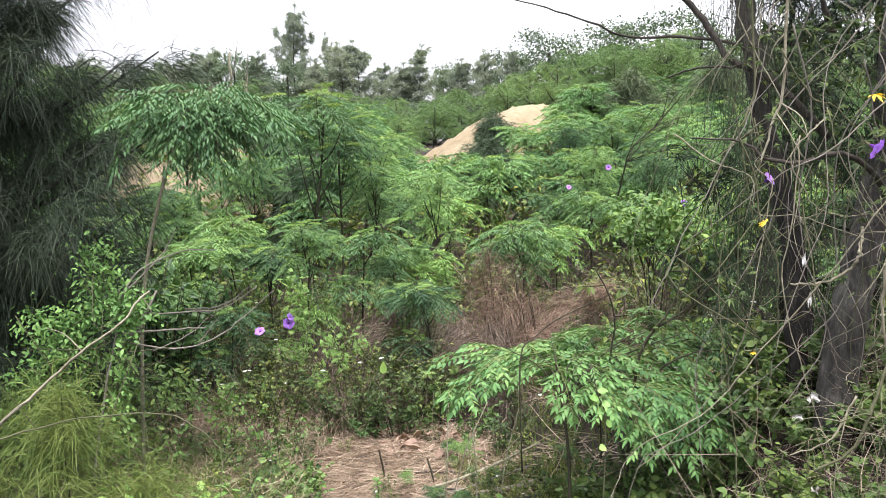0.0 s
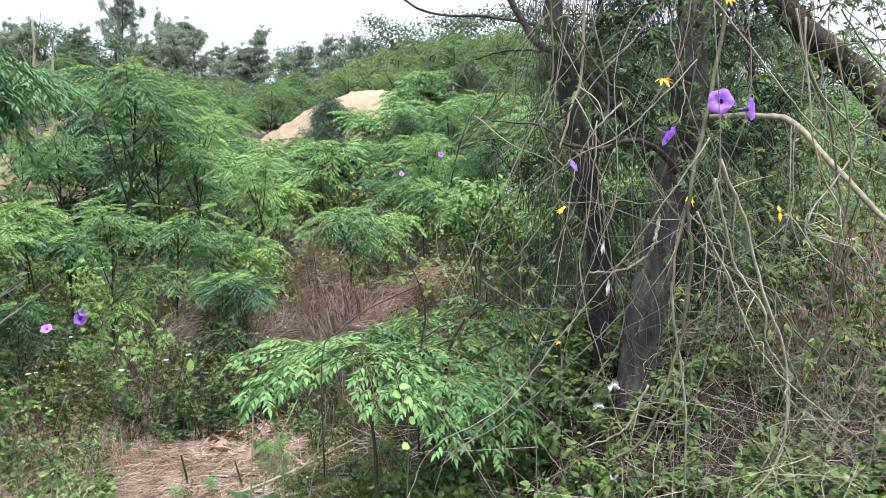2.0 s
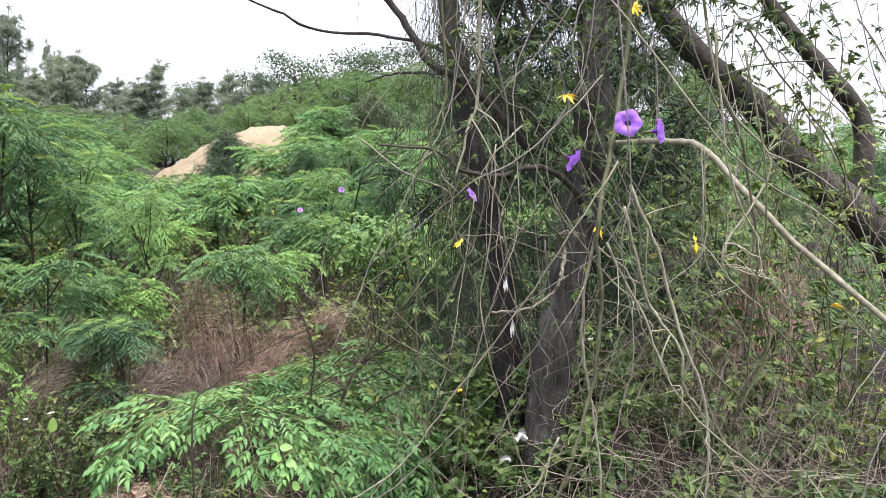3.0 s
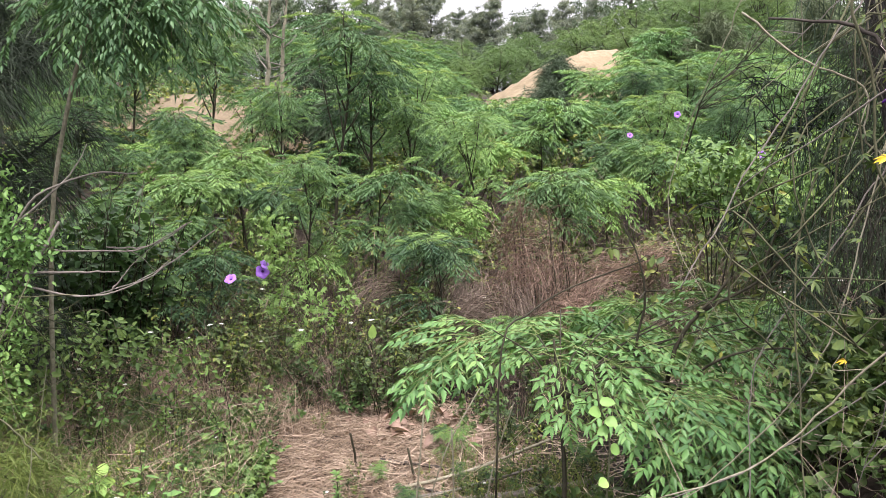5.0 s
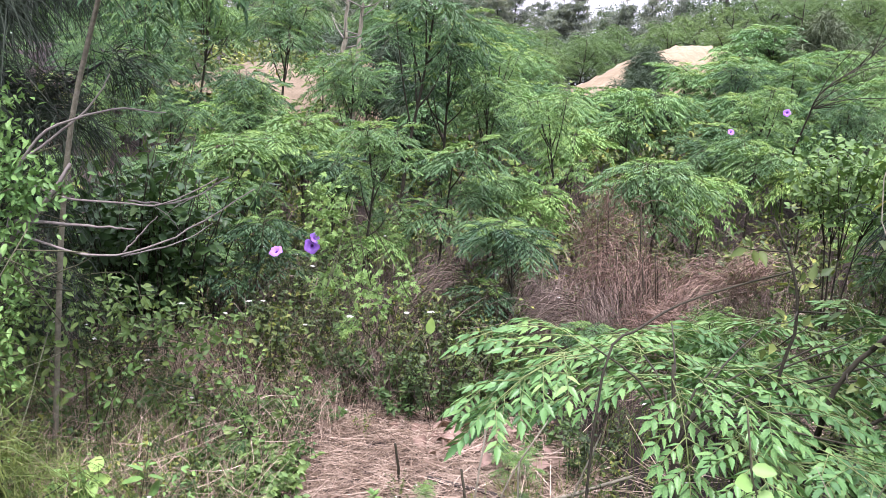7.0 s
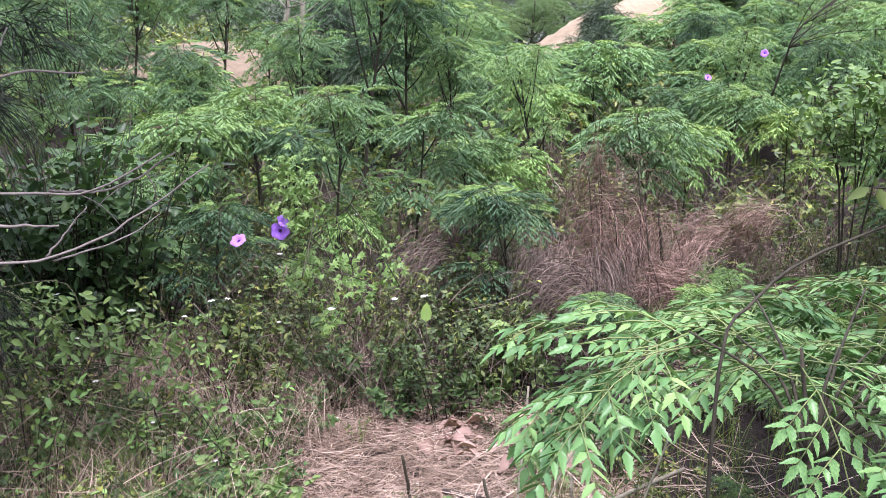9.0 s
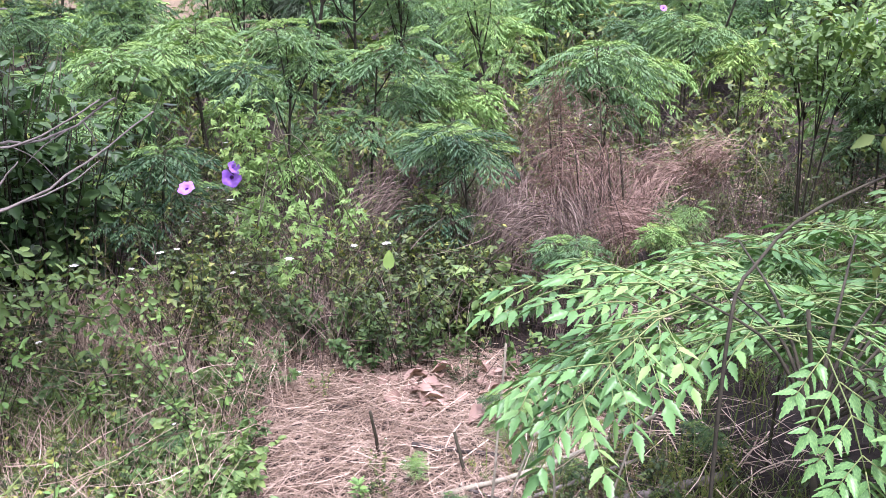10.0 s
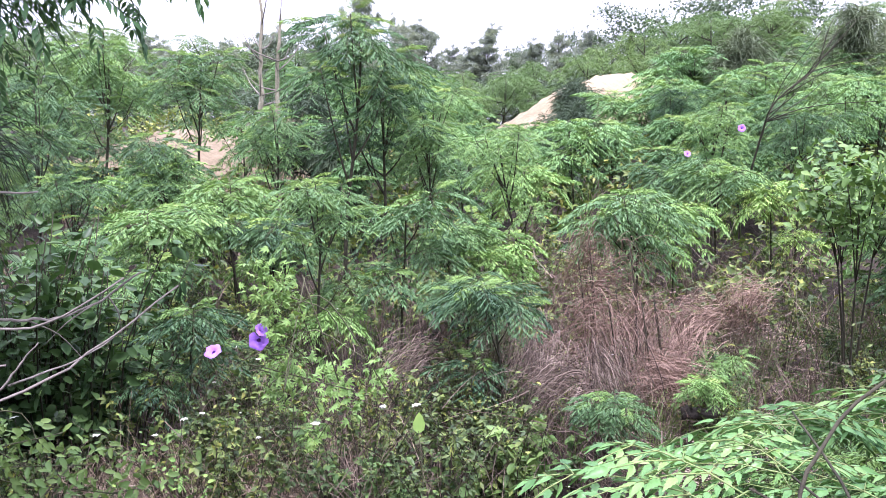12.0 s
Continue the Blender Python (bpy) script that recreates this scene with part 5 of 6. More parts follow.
undergrowth(1, 240, (-4.0, 4.2, 6.4, 9.5), 0.2, 0.5, 0.055, M_WEED, "low green undergrowth between the saplings")
undergrowth(2, 420, (-7.5, 8.5, 9.5, 16.0), 0.4, 0.8, 0.085, M_WEED, "green undergrowth on the far slope")


def grass(name, seed, n, box, ln, width, material, label, lean=0.5, keep=None, category="grass", lift=1.0):
    rng = np.random.default_rng(seed)
    b = Buf()
    tuft = np.stack([rng.uniform(box[0], box[1], n // 12), rng.uniform(box[2], box[3], n // 12)], -1)
    p0 = tuft[rng.integers(0, len(tuft), n)] + rng.normal(0, 0.03, (n, 2))
    if keep:
        p0 = p0[[keep(x, y) for x, y in p0]]
    n = len(p0)
    base = np.concatenate([p0, ground_z(p0[:, 0], p0[:, 1])[:, None]], 1)
    a = rng.uniform(0, 6.28, n)
    s = np.linspace(0, 1, 5)
    out = np.stack([np.cos(a), np.sin(a), 0 * a], -1) * lean * rng.uniform(0.2, 1.2, (n, 1))
    l = ln * rng.uniform(0.5, 1.15, (n, 1, 1))
    p = base[:, None] + (out[:, None] * (s**1.7)[None, :, None] + np.array((0, 0, lift)) * (s - 0.25 * s**2)[None, :, None]) * l
    ribbons(b, p, width * rng.uniform(0.6, 1.3, n), rng)
    return solid(name, b, material, label, category, kind="stuff")


grass("grass", 1, 1800, (-2.2, -0.95, 2.6, 4.2), 0.30, 0.0035, M_GRASS, "long thin green grass in tufts", keep=off_patch)
grass("grass", 2, 2600, (-2.5, 2.2, 4.8, 7.5), 0.38, 0.004, M_GRASS, "sparse grass among the saplings", keep=off_patch)
grass("dry_grass", 12, 2400, (-0.6, 2.0, 5.6, 8.8), 0.42, 0.004, M_DRY, "dead brown stalks standing between the saplings", lean=0.35)
grass("dry_grass", 13, 4200, (-3.2, 2.8, 5.4, 9.0), 0.40, 0.0035, M_DRY, "dead pinkish-brown grass under the saplings", lean=0.6)
grass("dry_grass", 3, 4200, (-2.6, 2.6, 4.4, 8.0), 0.30, 0.003, M_DRY, "dead brown grass and stalks between the shrubs", keep=off_patch)
grass("dry_grass", 4, 8200, (-2.2, -0.75, 2.6, 5.0), 0.26, 0.003, M_STRAW, "dead straw-coloured stalks in the weeds", keep=off_patch)
grass("grass", 5, 1400, (0.2, 1.2, 2.2, 4.6), 0.26, 0.003, M_GRASS, "thin grass beside the young chinaberry", keep=off_patch)
grass("grass", 9, 5000, (-7, 8, 7.5, 17), 0.45, 0.012, M_GRASS, "green grass on the far slope")
grass("grass", 10, 4600, (-1.9, -1.1, 2.3, 3.0), 0.36, 0.0024, M_GRASS, "dense fine grass clump at the path edge", lean=0.7)
grass("grass", 14, 900, (0.0, 0.6, 3.3, 3.95), 0.20, 0.0028, M_GRASS, "thin green grass at the edge of the litter")
grass("grass", 15, 1600, (1.2, 2.6, 4.9, 6.6), 0.24, 0.0035, M_GRASS, "green grass on the open strip")
grass("dry_grass", 6, 4500, (-8, 9, 7.5, 18), 0.45, 0.012, M_DRY, "brown dead grass on the far slope")


def litter():
    rng = np.random.default_rng(77)
    b = Buf()
    n = 16000
    r, a = np.sqrt(rng.random(n)) * 1.15, rng.uniform(0, 6.28, n)
    x, y = -0.42 + 0.68 * r * np.cos(a), 3.93 + 0.68 * r * np.sin(a)
    z = ground_z(x, y) + rng.random(n) ** 2 * 0.05 + 0.004
    t = rng.uniform(0, 6.28, n)
    way = np.stack([np.cos(t), np.sin(t), rng.normal(0, 0.09, n)], -1)
    bend = np.stack([-np.sin(t), np.cos(t), 0 * t], -1) * rng.normal(0, 0.22, (n, 1))
    s = np.linspace(-0.5, 0.5, 4)
    l = rng.uniform(0.06, 0.24, (n, 1, 1))
    p = np.stack([x, y, z], -1)[:, None] + (way[:, None] * s[None, :, None] + bend[:, None] * (s**2)[None, :, None]) * l
    p[..., 2] = np.maximum(p[..., 2], ground_z(p[..., 0], p[..., 1]) + 0.003)
    ribbons(b, p, rng.uniform(0.0012, 0.0032, n), rng)
    solid("needle_litter", b, M_STRAW, "matted pinkish-tan dead she-oak needles on the ground", "litter", kind="stuff")


litter()
tangle("dead_brushwood", 10, 700, (-1.9, -0.75, 2.9, 4.8, 0.20), 0.24, 0.002, M_DRY, "brown dead stems lying through the weeds", curl=0.6)
tangle("dead_brushwood", 5, 2300, (-1.9, -0.75, 2.9, 4.7, 0.24), 0.26, 0.0022, M_STRAW, "pale dead stems lying through the weeds", curl=0.5)
tangle("dead_brushwood", 6, 1100, (-1.6, 0.5, 4.35, 5.6, 0.42), 0.28, 0.003, M_DRY, "brown dead stems in the weeds behind the litter", curl=0.4, flat=1.2)
tangle("dead_brushwood", 7, 520, (-0.2, 0.8, 3.2, 4.3, 0.10), 0.30, 0.004, M_STRAW, "fallen twigs beside the litter patch", curl=0.3, flat=0.15)
grass("dry_grass", 8, 1100, (-1.6, 0.4, 4.4, 5.7), 0.46, 0.003, M_DRY, "upright dead stalks among the weeds", lean=0.6, keep=off_patch)


def dry_clump(name, seed, tops, n, ln, label, material=None):
    """Dead she-oak boughs: brown needles that hang like hair from broken tops."""
    rng = np.random.default_rng(seed)
    at = (tops[0][0], tops[0][1], gz(tops[0][0], tops[0][1]))
    ob = thing(name, label, "dead bough", "dead boughs", at)
    b, w = Buf(), Buf()
    for x, y, z, share in tops:
        m = int(n * share)
        base = np.array((x, y, z)) + rng.normal(0, (0.06, 0.05, 0.06), (m, 3))
        a = rng.uniform(0, 6.28, (m, 1))
        lean = rng.normal((-0.2, -0.25, 0), 0.6, 3)
        out = np.concatenate([np.cos(a), np.sin(a) * 0.8, 0.6 * rng.normal(size=(m, 1))], 1) * rng.uniform(0.05, 0.5, (m, 1)) + lean * np.array((1, 1, 0.3))
        s = np.linspace(0, 1, 6)
        l = ln * rng.uniform(0.5, 1.2, (m, 1, 1))
        p = base[:, None] + (out[:, None] * s[None, :, None] + np.array((0, 0, 1.0)) * (0.15 * s - 0.75 * s**2)[None, :, None]) * l
        p[..., 2] = np.maximum(p[..., 2], ground_z(p[..., 0], p[..., 1]) + 0.01)
        ribbons(b, p - np.array(at), 0.003, rng)
        if z > 0.5 or z == tops[0][2]:
            tube(w, spline([(x, y, gz(x, y) - 0.05), (x + 0.04, y, (z + gz(x, y)) / 2), (x, y, z + 0.05)], 6) - np.array(at), np.linspace(0.006, 0.003, 6), 5)
    part("needles", b, material or M_HEAP, ob, "brown dead needles")
    if w.n:
        tagged(part("stick_frame", w, M_STEM, ob), kind="stuff")
    return ob


tangle("dead_brushwood", 3, 1600, (-0.3, 1.35, 5.5, 6.7, 0.40), 0.26, 0.003, M_DRY, "brown dead twigs and needles round the heap", curl=0.6)
rng_tuft = np.random.default_rng(88)
tufts = [(0.27, 6.02, 0.86, 0.09), (0.22, 6.0, 0.72, 0.09)]
for _ in range(34):
    dx, dy = rng_tuft.normal(0, 0.19), rng_tuft.normal(0, 0.22)
    tufts.append((0.38 + dx, 5.85 + dy, max(0.16, 0.52 - 0.7 * abs(dx) + rng_tuft.normal(0, 0.12)), 0.024))
dry_clump("dead_bough", 800, tufts, 1900, 0.22, "heap of dead brown she-oak boughs")
dry_clump("dead_bough", 801, [(0.75, 5.9, 0.34, 0.2), (0.95, 6.3, 0.36, 0.2), (1.15, 6.4, 0.38, 0.2), (1.3, 6.6, 0.4, 0.2), (0.62, 5.4, 0.30, 0.2)], 1500, 0.25, "low heap of brown dead boughs")
# Front boughs take the darker foliage colour in place of the hollow's shade.
dry_clump("dead_bough", 802, [(0.0, 5.3, 0.46, 0.25), (0.1, 5.05, 0.42, 0.2), (-0.2, 5.4, 0.42, 0.2), (-0.5, 5.3, 0.46, 0.15), (0.25, 5.3, 0.40, 0.2)], 1500, 0.20, "dead brown boughs among weeds, darkened as a shaded hollow", M_DRY)
dry_clump("dead_bough", 803, [(2.75, 3.4, 1.15, 0.3), (2.85, 3.4, 1.0, 0.25), (2.65, 3.42, 0.95, 0.25), (2.95, 3.4, 0.8, 0.2)], 2600, 0.45, "dark brown dead creeper hanging over a stump")
tangle("straw_litter", 12, 3200, (0.5, 2.7, 4.9, 7.4, 0.06), 0.22, 0.0035, M_STRAW, "pale dry grass lying on the open strip", curl=0.5, flat=0.12, category="litter")
tangle("dead_brushwood", 8, 700, (0.2, 1.5, 4.6, 5.9, 0.22), 0.28, 0.003, M_DRY, "brown dead twigs on the bare strip", curl=0.5)
tangle("dead_brushwood", 9, 500, (-0.3, 1.8, 6.6, 8.4, 0.5), 0.45, 0.005, M_DRY, "grey-brown dead twigs under the saplings", curl=0.3, flat=1.0)


# ---------------------------------------------------------------- the young chinaberry beside the patch
def young_chinaberry():
    rng = np.random.default_rng(900)
    x, y = 0.40, 2.90
    ob = thing("young_chinaberry", "young chinaberry with fresh green serrated leaflets beside the litter patch", "sapling", at=(x, y, gz(x, y)))
    o = np.array(ob.location)
    b = Buf()
    main = spline([(x, y, gz(x, y) - 0.1), (x + 0.02, y, 0.45), (x - 0.0, y + 0.02, 0.72), (x - 0.02, y + 0.06, 0.91)], 14)
    tube(b, main - o, np.linspace(0.0085, 0.003, 14), 8)
    part("stem", b, M_STEM, ob, "slim brown stem")
    ends = [(main[-1], -0.7, 5.4)]
    for dx, dy, dz in ((-0.17, 0.0, 0.02), (0.12, -0.03, -0.08), (0.24, -0.10, -0.09), (0.36, -0.06, -0.10), (0.20, 0.20, -0.05), (-0.04, 0.22, -0.06), (0.30, 0.05, -0.09), (0.38, 0.24, -0.06), (0.10, 0.12, -0.04), (0.04, 0.46, -0.04), (0.26, 0.44, -0.02), (0.46, 0.42, -0.03), (0.62, 0.34, -0.05), (0.72, 0.52, -0.05), (0.56, 0.62, -0.03)):
        e = main[-1] + np.array((dx, dy, dz))
        t = Buf()
        tube(t, spline([main[9], main[9] * 0.6 + e * 0.4 + np.array((0, 0, 0.05)), e], 8) - o, np.linspace(0.0034, 0.0018, 8), 6)
        part("branch", t, M_STEM, ob)
        ends.append((e, math.atan2(-dx, dy), 2.6 if dx > 0 else 1.9))
    blade = Buf()
    blade.add(*TOOTHED)
    blade = blade.mesh("leaflet")
    blade.materials.append(M_MELIA_NEAR)
    count = 0
    for e, turn, spread in ends:
        for k in range(6):
            p, w, ln, wd, lines = frond(rng, rng.uniform(0.20, 0.31), 4, 4, 0.036, 0.42, (-0.5, 0.05), (0.2, 0.5))
            m = spin(turn + spread * ((k + rng.uniform(0.2, 0.8)) / 6 - 0.5), rng.uniform(-0.3, 0.1))
            at = e - o - np.array((0, 0, rng.uniform(-0.01, 0.08)))
            up = np.broadcast_to(m @ np.array((0, -0.15, 1.0)), p.shape) + rng.normal(0, 0.3, p.shape)
            p, w = p @ m.T + at, w @ m.T
            stalk, sides = Buf(), Buf()
            tube(stalk, lines[0] @ m.T + at, np.linspace(0.0014, 0.0009, len(lines[0])), 5)
            for l in lines[1:]:
                tube(sides, l @ m.T + at, np.linspace(0.0011, 0.0007, len(l)), 4)
            f = part("frond", stalk, M_STALK, ob, "green leaf stalk")
            tagged(part("side_stalk_spray", sides, M_STALK, f), kind="stuff")
            if count < 290:
                count += len(p)
                side = unit(np.cross(w, up))
                nor = np.cross(side, w)
                for q in range(len(p)):
                    leaflet = new("leaflet", blade)
                    leaflet.parent = f
                    leaflet.matrix_basis = Matrix([(side[q][i] * wd[q], w[q][i] * ln[q], nor[q][i] * ln[q], p[q][i]) for i in range(3)] + [(0, 0, 0, 1)])
            else:
                leaves = Buf()
                put(leaves, TOOTHED, p, w, up, ln, wd)
                tagged(part("foliage", leaves, M_MELIA_NEAR, f), kind="stuff")
    return ob


young_chinaberry()


def leaning_chinaberry():
    """The thin leaning sapling whose umbrella crown stands above the weeds."""
    rng = np.random.default_rng(910)
    ob = thing("leaning_chinaberry", "thin leaning chinaberry with a small umbrella crown", "sapling", at=(-1.5, 3.5, gz(-1.5, 3.5)))
    o = np.array(ob.location)
    b, leaves, stalks = Buf(), Buf(), Buf()
    main = spline([(-1.5, 3.5, 0.0), (-1.40, 3.47, 1.05), (-1.27, 3.44, 1.54), (-1.12, 3.42, 1.90), (-1.08, 3.42, 2.0)], 16)
    tube(b, main - o, np.linspace(0.0095, 0.005, 16), 7)
    for e in (main[-1], main[-1] + np.array((0.10, 0.05, 0.0)), main[-1] + np.array((-0.10, 0.0, -0.03)), main[-1] + np.array((0.2, 0.06, -0.06)), main[-1] + np.array((0.06, 0.12, 0.02)), main[-1] + np.array((-0.04, 0.1, -0.05)), main[-1] + np.array((-0.05, -0.05, -0.1)), main[-1] + np.array((0.12, 0.0, -0.11))):
        for k in range(8):
            add_frond(leaves, stalks, rng, e - o, k * 2.4 + e[0], rng.uniform(-0.5, 0.35), rng.uniform(0.19, 0.28), 5, 5, 0.031, 0.34, DIAMOND, 0.0015, 3)
    part("stem", b, M_VINE, ob, "long leaning pale-brown stem")
    tagged(part("leaf_stalk_spray", stalks, M_VINEGREEN, ob), kind="stuff")
    part("crown", leaves, M_UMBRELLA, ob, "umbrella of feathered leaves")


leaning_chinaberry()


# ---------------------------------------------------------------- dead wood
def dead_branch():
    rng = np.random.default_rng(920)
    ob = thing("dead_branch", "pale dead branch with bare forking twigs", "branch", at=(-1.2, 2.95, gz(-1.2, 2.95)))
    o = np.array(ob.location)
    for pts, r in (([(-1.59, 3.22, 0.31), (-1.52, 3.28, 0.73), (-1.45, 3.31, 1.03), (-1.44, 3.33, 1.17)], 0.006),
                   ([(-1.45, 3.29, 0.91), (-1.35, 3.31, 1.03), (-1.28, 3.34, 1.15)], 0.012),
                   ([(-1.45, 3.30, 1.09), (-1.35, 3.34, 1.24), (-1.18, 3.40, 1.31), (-1.03, 3.42, 1.31)], 0.005),
                   ([(-1.43, 3.31, 1.10), (-1.29, 3.34, 1.05), (-1.12, 3.36, 1.05), (-1.00, 3.37, 1.06), (-0.87, 3.42, 1.14)], 0.0045),
                   ([(-1.44, 3.29, 0.95), (-1.23, 3.31, 0.90), (-1.07, 3.34, 0.92), (-0.97, 3.46, 0.98), (-0.83, 3.58, 1.09)], 0.0045),
                   ([(-1.43, 3.29, 0.98), (-1.23, 3.33, 0.98), (-1.08, 3.34, 0.98)], 0.006),
                   ([(-1.12, 3.34, 0.91), (-1.07, 3.36, 0.97), (-1.03, 3.37, 1.02)], 0.003),
                   ([(-1.41, 3.31, 1.15), (-1.26, 3.40, 1.31), (-1.21, 3.43, 1.41)], 0.004),
                   ([(-1.64, 4.13, 0.68), (-1.52, 4.36, 0.71), (-1.45, 4.53, 0.77)], 0.004)):
        b = Buf()
        p = spline(pts, 16)
        tube(b, p - o + rng.normal(0, 0.0015, p.shape), np.linspace(r, r * 0.4, 16), 6)
        part("twig", b, M_DEADWOOD, ob)


dead_branch()
for k, (r, pts, m, label) in enumerate([
        (0.0055, [(-1.54, 2.5, 0.85), (-1.39, 2.5, 0.98), (-1.23, 2.5, 1.1), (-1.08, 2.5, 1.2), (-0.98, 2.56, 1.3)], M_VINE, "long arching green-grey vine stem"),
        (0.0032, [(-1.46, 2.3, 0.87), (-1.37, 2.3, 0.91), (-1.12, 2.3, 0.96), (-0.88, 2.3, 0.96), (-0.78, 2.3, 0.91), (-0.7, 2.3, 0.83)], M_VINEGREEN, "thin arching bare vine over the weeds"),
        (0.004, [(-1.24, 3.56, 1.02), (-1.09, 3.57, 1.03), (-0.94, 3.6, 1.11)], M_DEADWOOD, "short pale bare twig over the weeds")]):
    vine("arching_stem", pts, r, 930 + k, m, label, "arching stems", 3)


def bare_tree():
    rng = np.random.default_rng(940)
    ob = thing("dead_tree", "grey bare dead tree with two thin trunks", "tree", at=(-2.85, 10.5, gz(-2.85, 10.5)))
    o = np.array(ob.location)
    for pts in ([(-2.92, 10.5, 0.3), (-2.90, 10.5, 1.4), (-2.84, 10.5, 2.2), (-2.78, 10.5, 3.0)], [(-2.74, 10.5, 0.3), (-2.71, 10.5, 1.38), (-2.66, 10.5, 2.1), (-2.60, 10.5, 2.72)]):
        b = Buf()
        p = spline(pts, 20)
        tube(b, p - o + rng.normal(0, 0.008, p.shape), np.linspace(0.042, 0.012, 20), 7, rng, 0.1)
        part("trunk", b, M_VINE, ob)
        for k in range(9):
            i = rng.integers(6, 19)
            w = unit(np.array((rng.normal(), rng.normal(), 0.5))) * rng.uniform(0.2, 0.6)
            b = Buf()
            tube(b, spline([p[i], p[i] + w * 0.6, p[i] + w + np.array((0, 0, 0.08))], 6) - o, np.linspace(0.009, 0.003, 6), 4)
            part("branch", b, M_DEADWOOD, ob)


bare_tree()


def bare_boughs():
    """A fallen tree's bare boughs that fan up out of the saplings."""
    rng = np.random.default_rng(945)
    ob = thing("fallen_tree", "bare grey boughs of a fallen tree fanning out of the thicket", "tree", at=(1.95, 8.9, gz(1.95, 8.9)))
    o = np.array(ob.location)
    root = np.array((1.98, 8.6, 1.58))
    b = Buf()
    lead = spline([(1.85, 8.75, 1.0), (1.92, 8.68, 1.35), root, root + np.array((0.28, 0.02, 0.25)), root + np.array((0.62, 0.05, 0.62))], 16)
    tube(b, lead - o, np.linspace(0.010, 0.003, 16), 7)
    part("trunk", b, M_STEM, ob)
    for k in range(18):
        i = rng.integers(4, 13)
        a = rng.uniform(0.2, 1.35)
        w = np.array((math.cos(a), rng.normal(0, 0.3), math.sin(a))) * rng.uniform(0.25, 0.8)
        b = Buf()
        p = spline([lead[i], lead[i] + w * 0.5 + rng.normal(0, 0.05, 3), lead[i] + w + rng.normal(0, 0.05, 3)], 8)
        tube(b, p - o, np.linspace(0.005, 0.002, 8), 5)
        part("bough", b, M_STEM, ob)


bare_boughs()


def thin_shrub():
    """A dark, nearly leafless shrub between the young chinaberry and the old tree."""
    rng = np.random.default_rng(960)
    x, y = 0.70, 3.12
    ob = thing("thin_shrub", "dark thin-branched shrub with few small leaves", "shrub", at=(x, y, gz(x, y)))
    o = np.array(ob.location)
    spray = Buf()
    for k, (r, pts) in enumerate([
            (0.008, [(0.68, 3.12, 0.2), (0.73, 3.1, 0.76), (0.8, 3.1, 0.95), (0.97, 3.1, 1.07), (1.08, 3.1, 1.18)]),
            (0.005, [(0.8, 3.1, 0.95), (0.87, 3.1, 1.06), (0.93, 3.1, 1.2), (0.88, 3.1, 1.3)]),
            (0.006, [(0.70, 3.12, 0.3), (0.62, 3.14, 0.7), (0.66, 3.15, 1.0), (0.60, 3.2, 1.2)]),
            (0.004, [(0.97, 3.1, 1.07), (1.0, 3.12, 1.2), (0.98, 3.14, 1.34)]),
            (0.005, [(0.73, 3.1, 0.7), (0.86, 3.05, 0.84), (1.0, 3.02, 0.9), (1.1, 3.0, 0.88)])]):
        b = Buf()
        p = spline(pts, 16)
        p = p + np.cumsum(rng.normal(0, 0.003, p.shape), 0)
        tube(b, p - o, np.linspace(r, r * 0.4, 16), 6)
        part("branch", b, M_STEM, ob, "crooked dark branch")
        for _ in range(9):
            i = rng.integers(6, 15)
            w = unit(rng.normal(0, 1, 3) + np.array((0, 0, 0.4))) * rng.uniform(0.06, 0.16)
            t = Buf()
            tube(t, spline([p[i], p[i] + w * 0.6 + rng.normal(0, 0.01, 3), p[i] + w], 6) - o, np.linspace(0.0022, 0.001, 6), 4)
            part("twig", t, M_STEM, ob)
            n = 5
            base = p[i] + w * rng.uniform(0.4, 1, (n, 1)) - o
            ln = rng.uniform(0.02, 0.045, n)
            put(spray, BLADE, base, unit(rng.normal(size=(n, 3)) - np.array((0, 0, 0.3))), unit(rng.normal(0, 0.5, (n, 3)) + np.array((0, -0.3, 1.0))), ln, ln * 0.5)
    part("foliage", spray, M_WEED, ob, "few small green leaves")


thin_shrub()


def stick(pts, r, material, label, name="stick", seed=0, category="stick"):
    rng = np.random.default_rng(950 + seed)
    b = Buf()
    p = spline(pts, 14)
    tube(b, p + rng.normal(0, r * 0.12, p.shape), np.linspace(r, r * 0.75, 14), 8, rng, 0.06)
    return solid(name, b, material, label, category, "sticks")


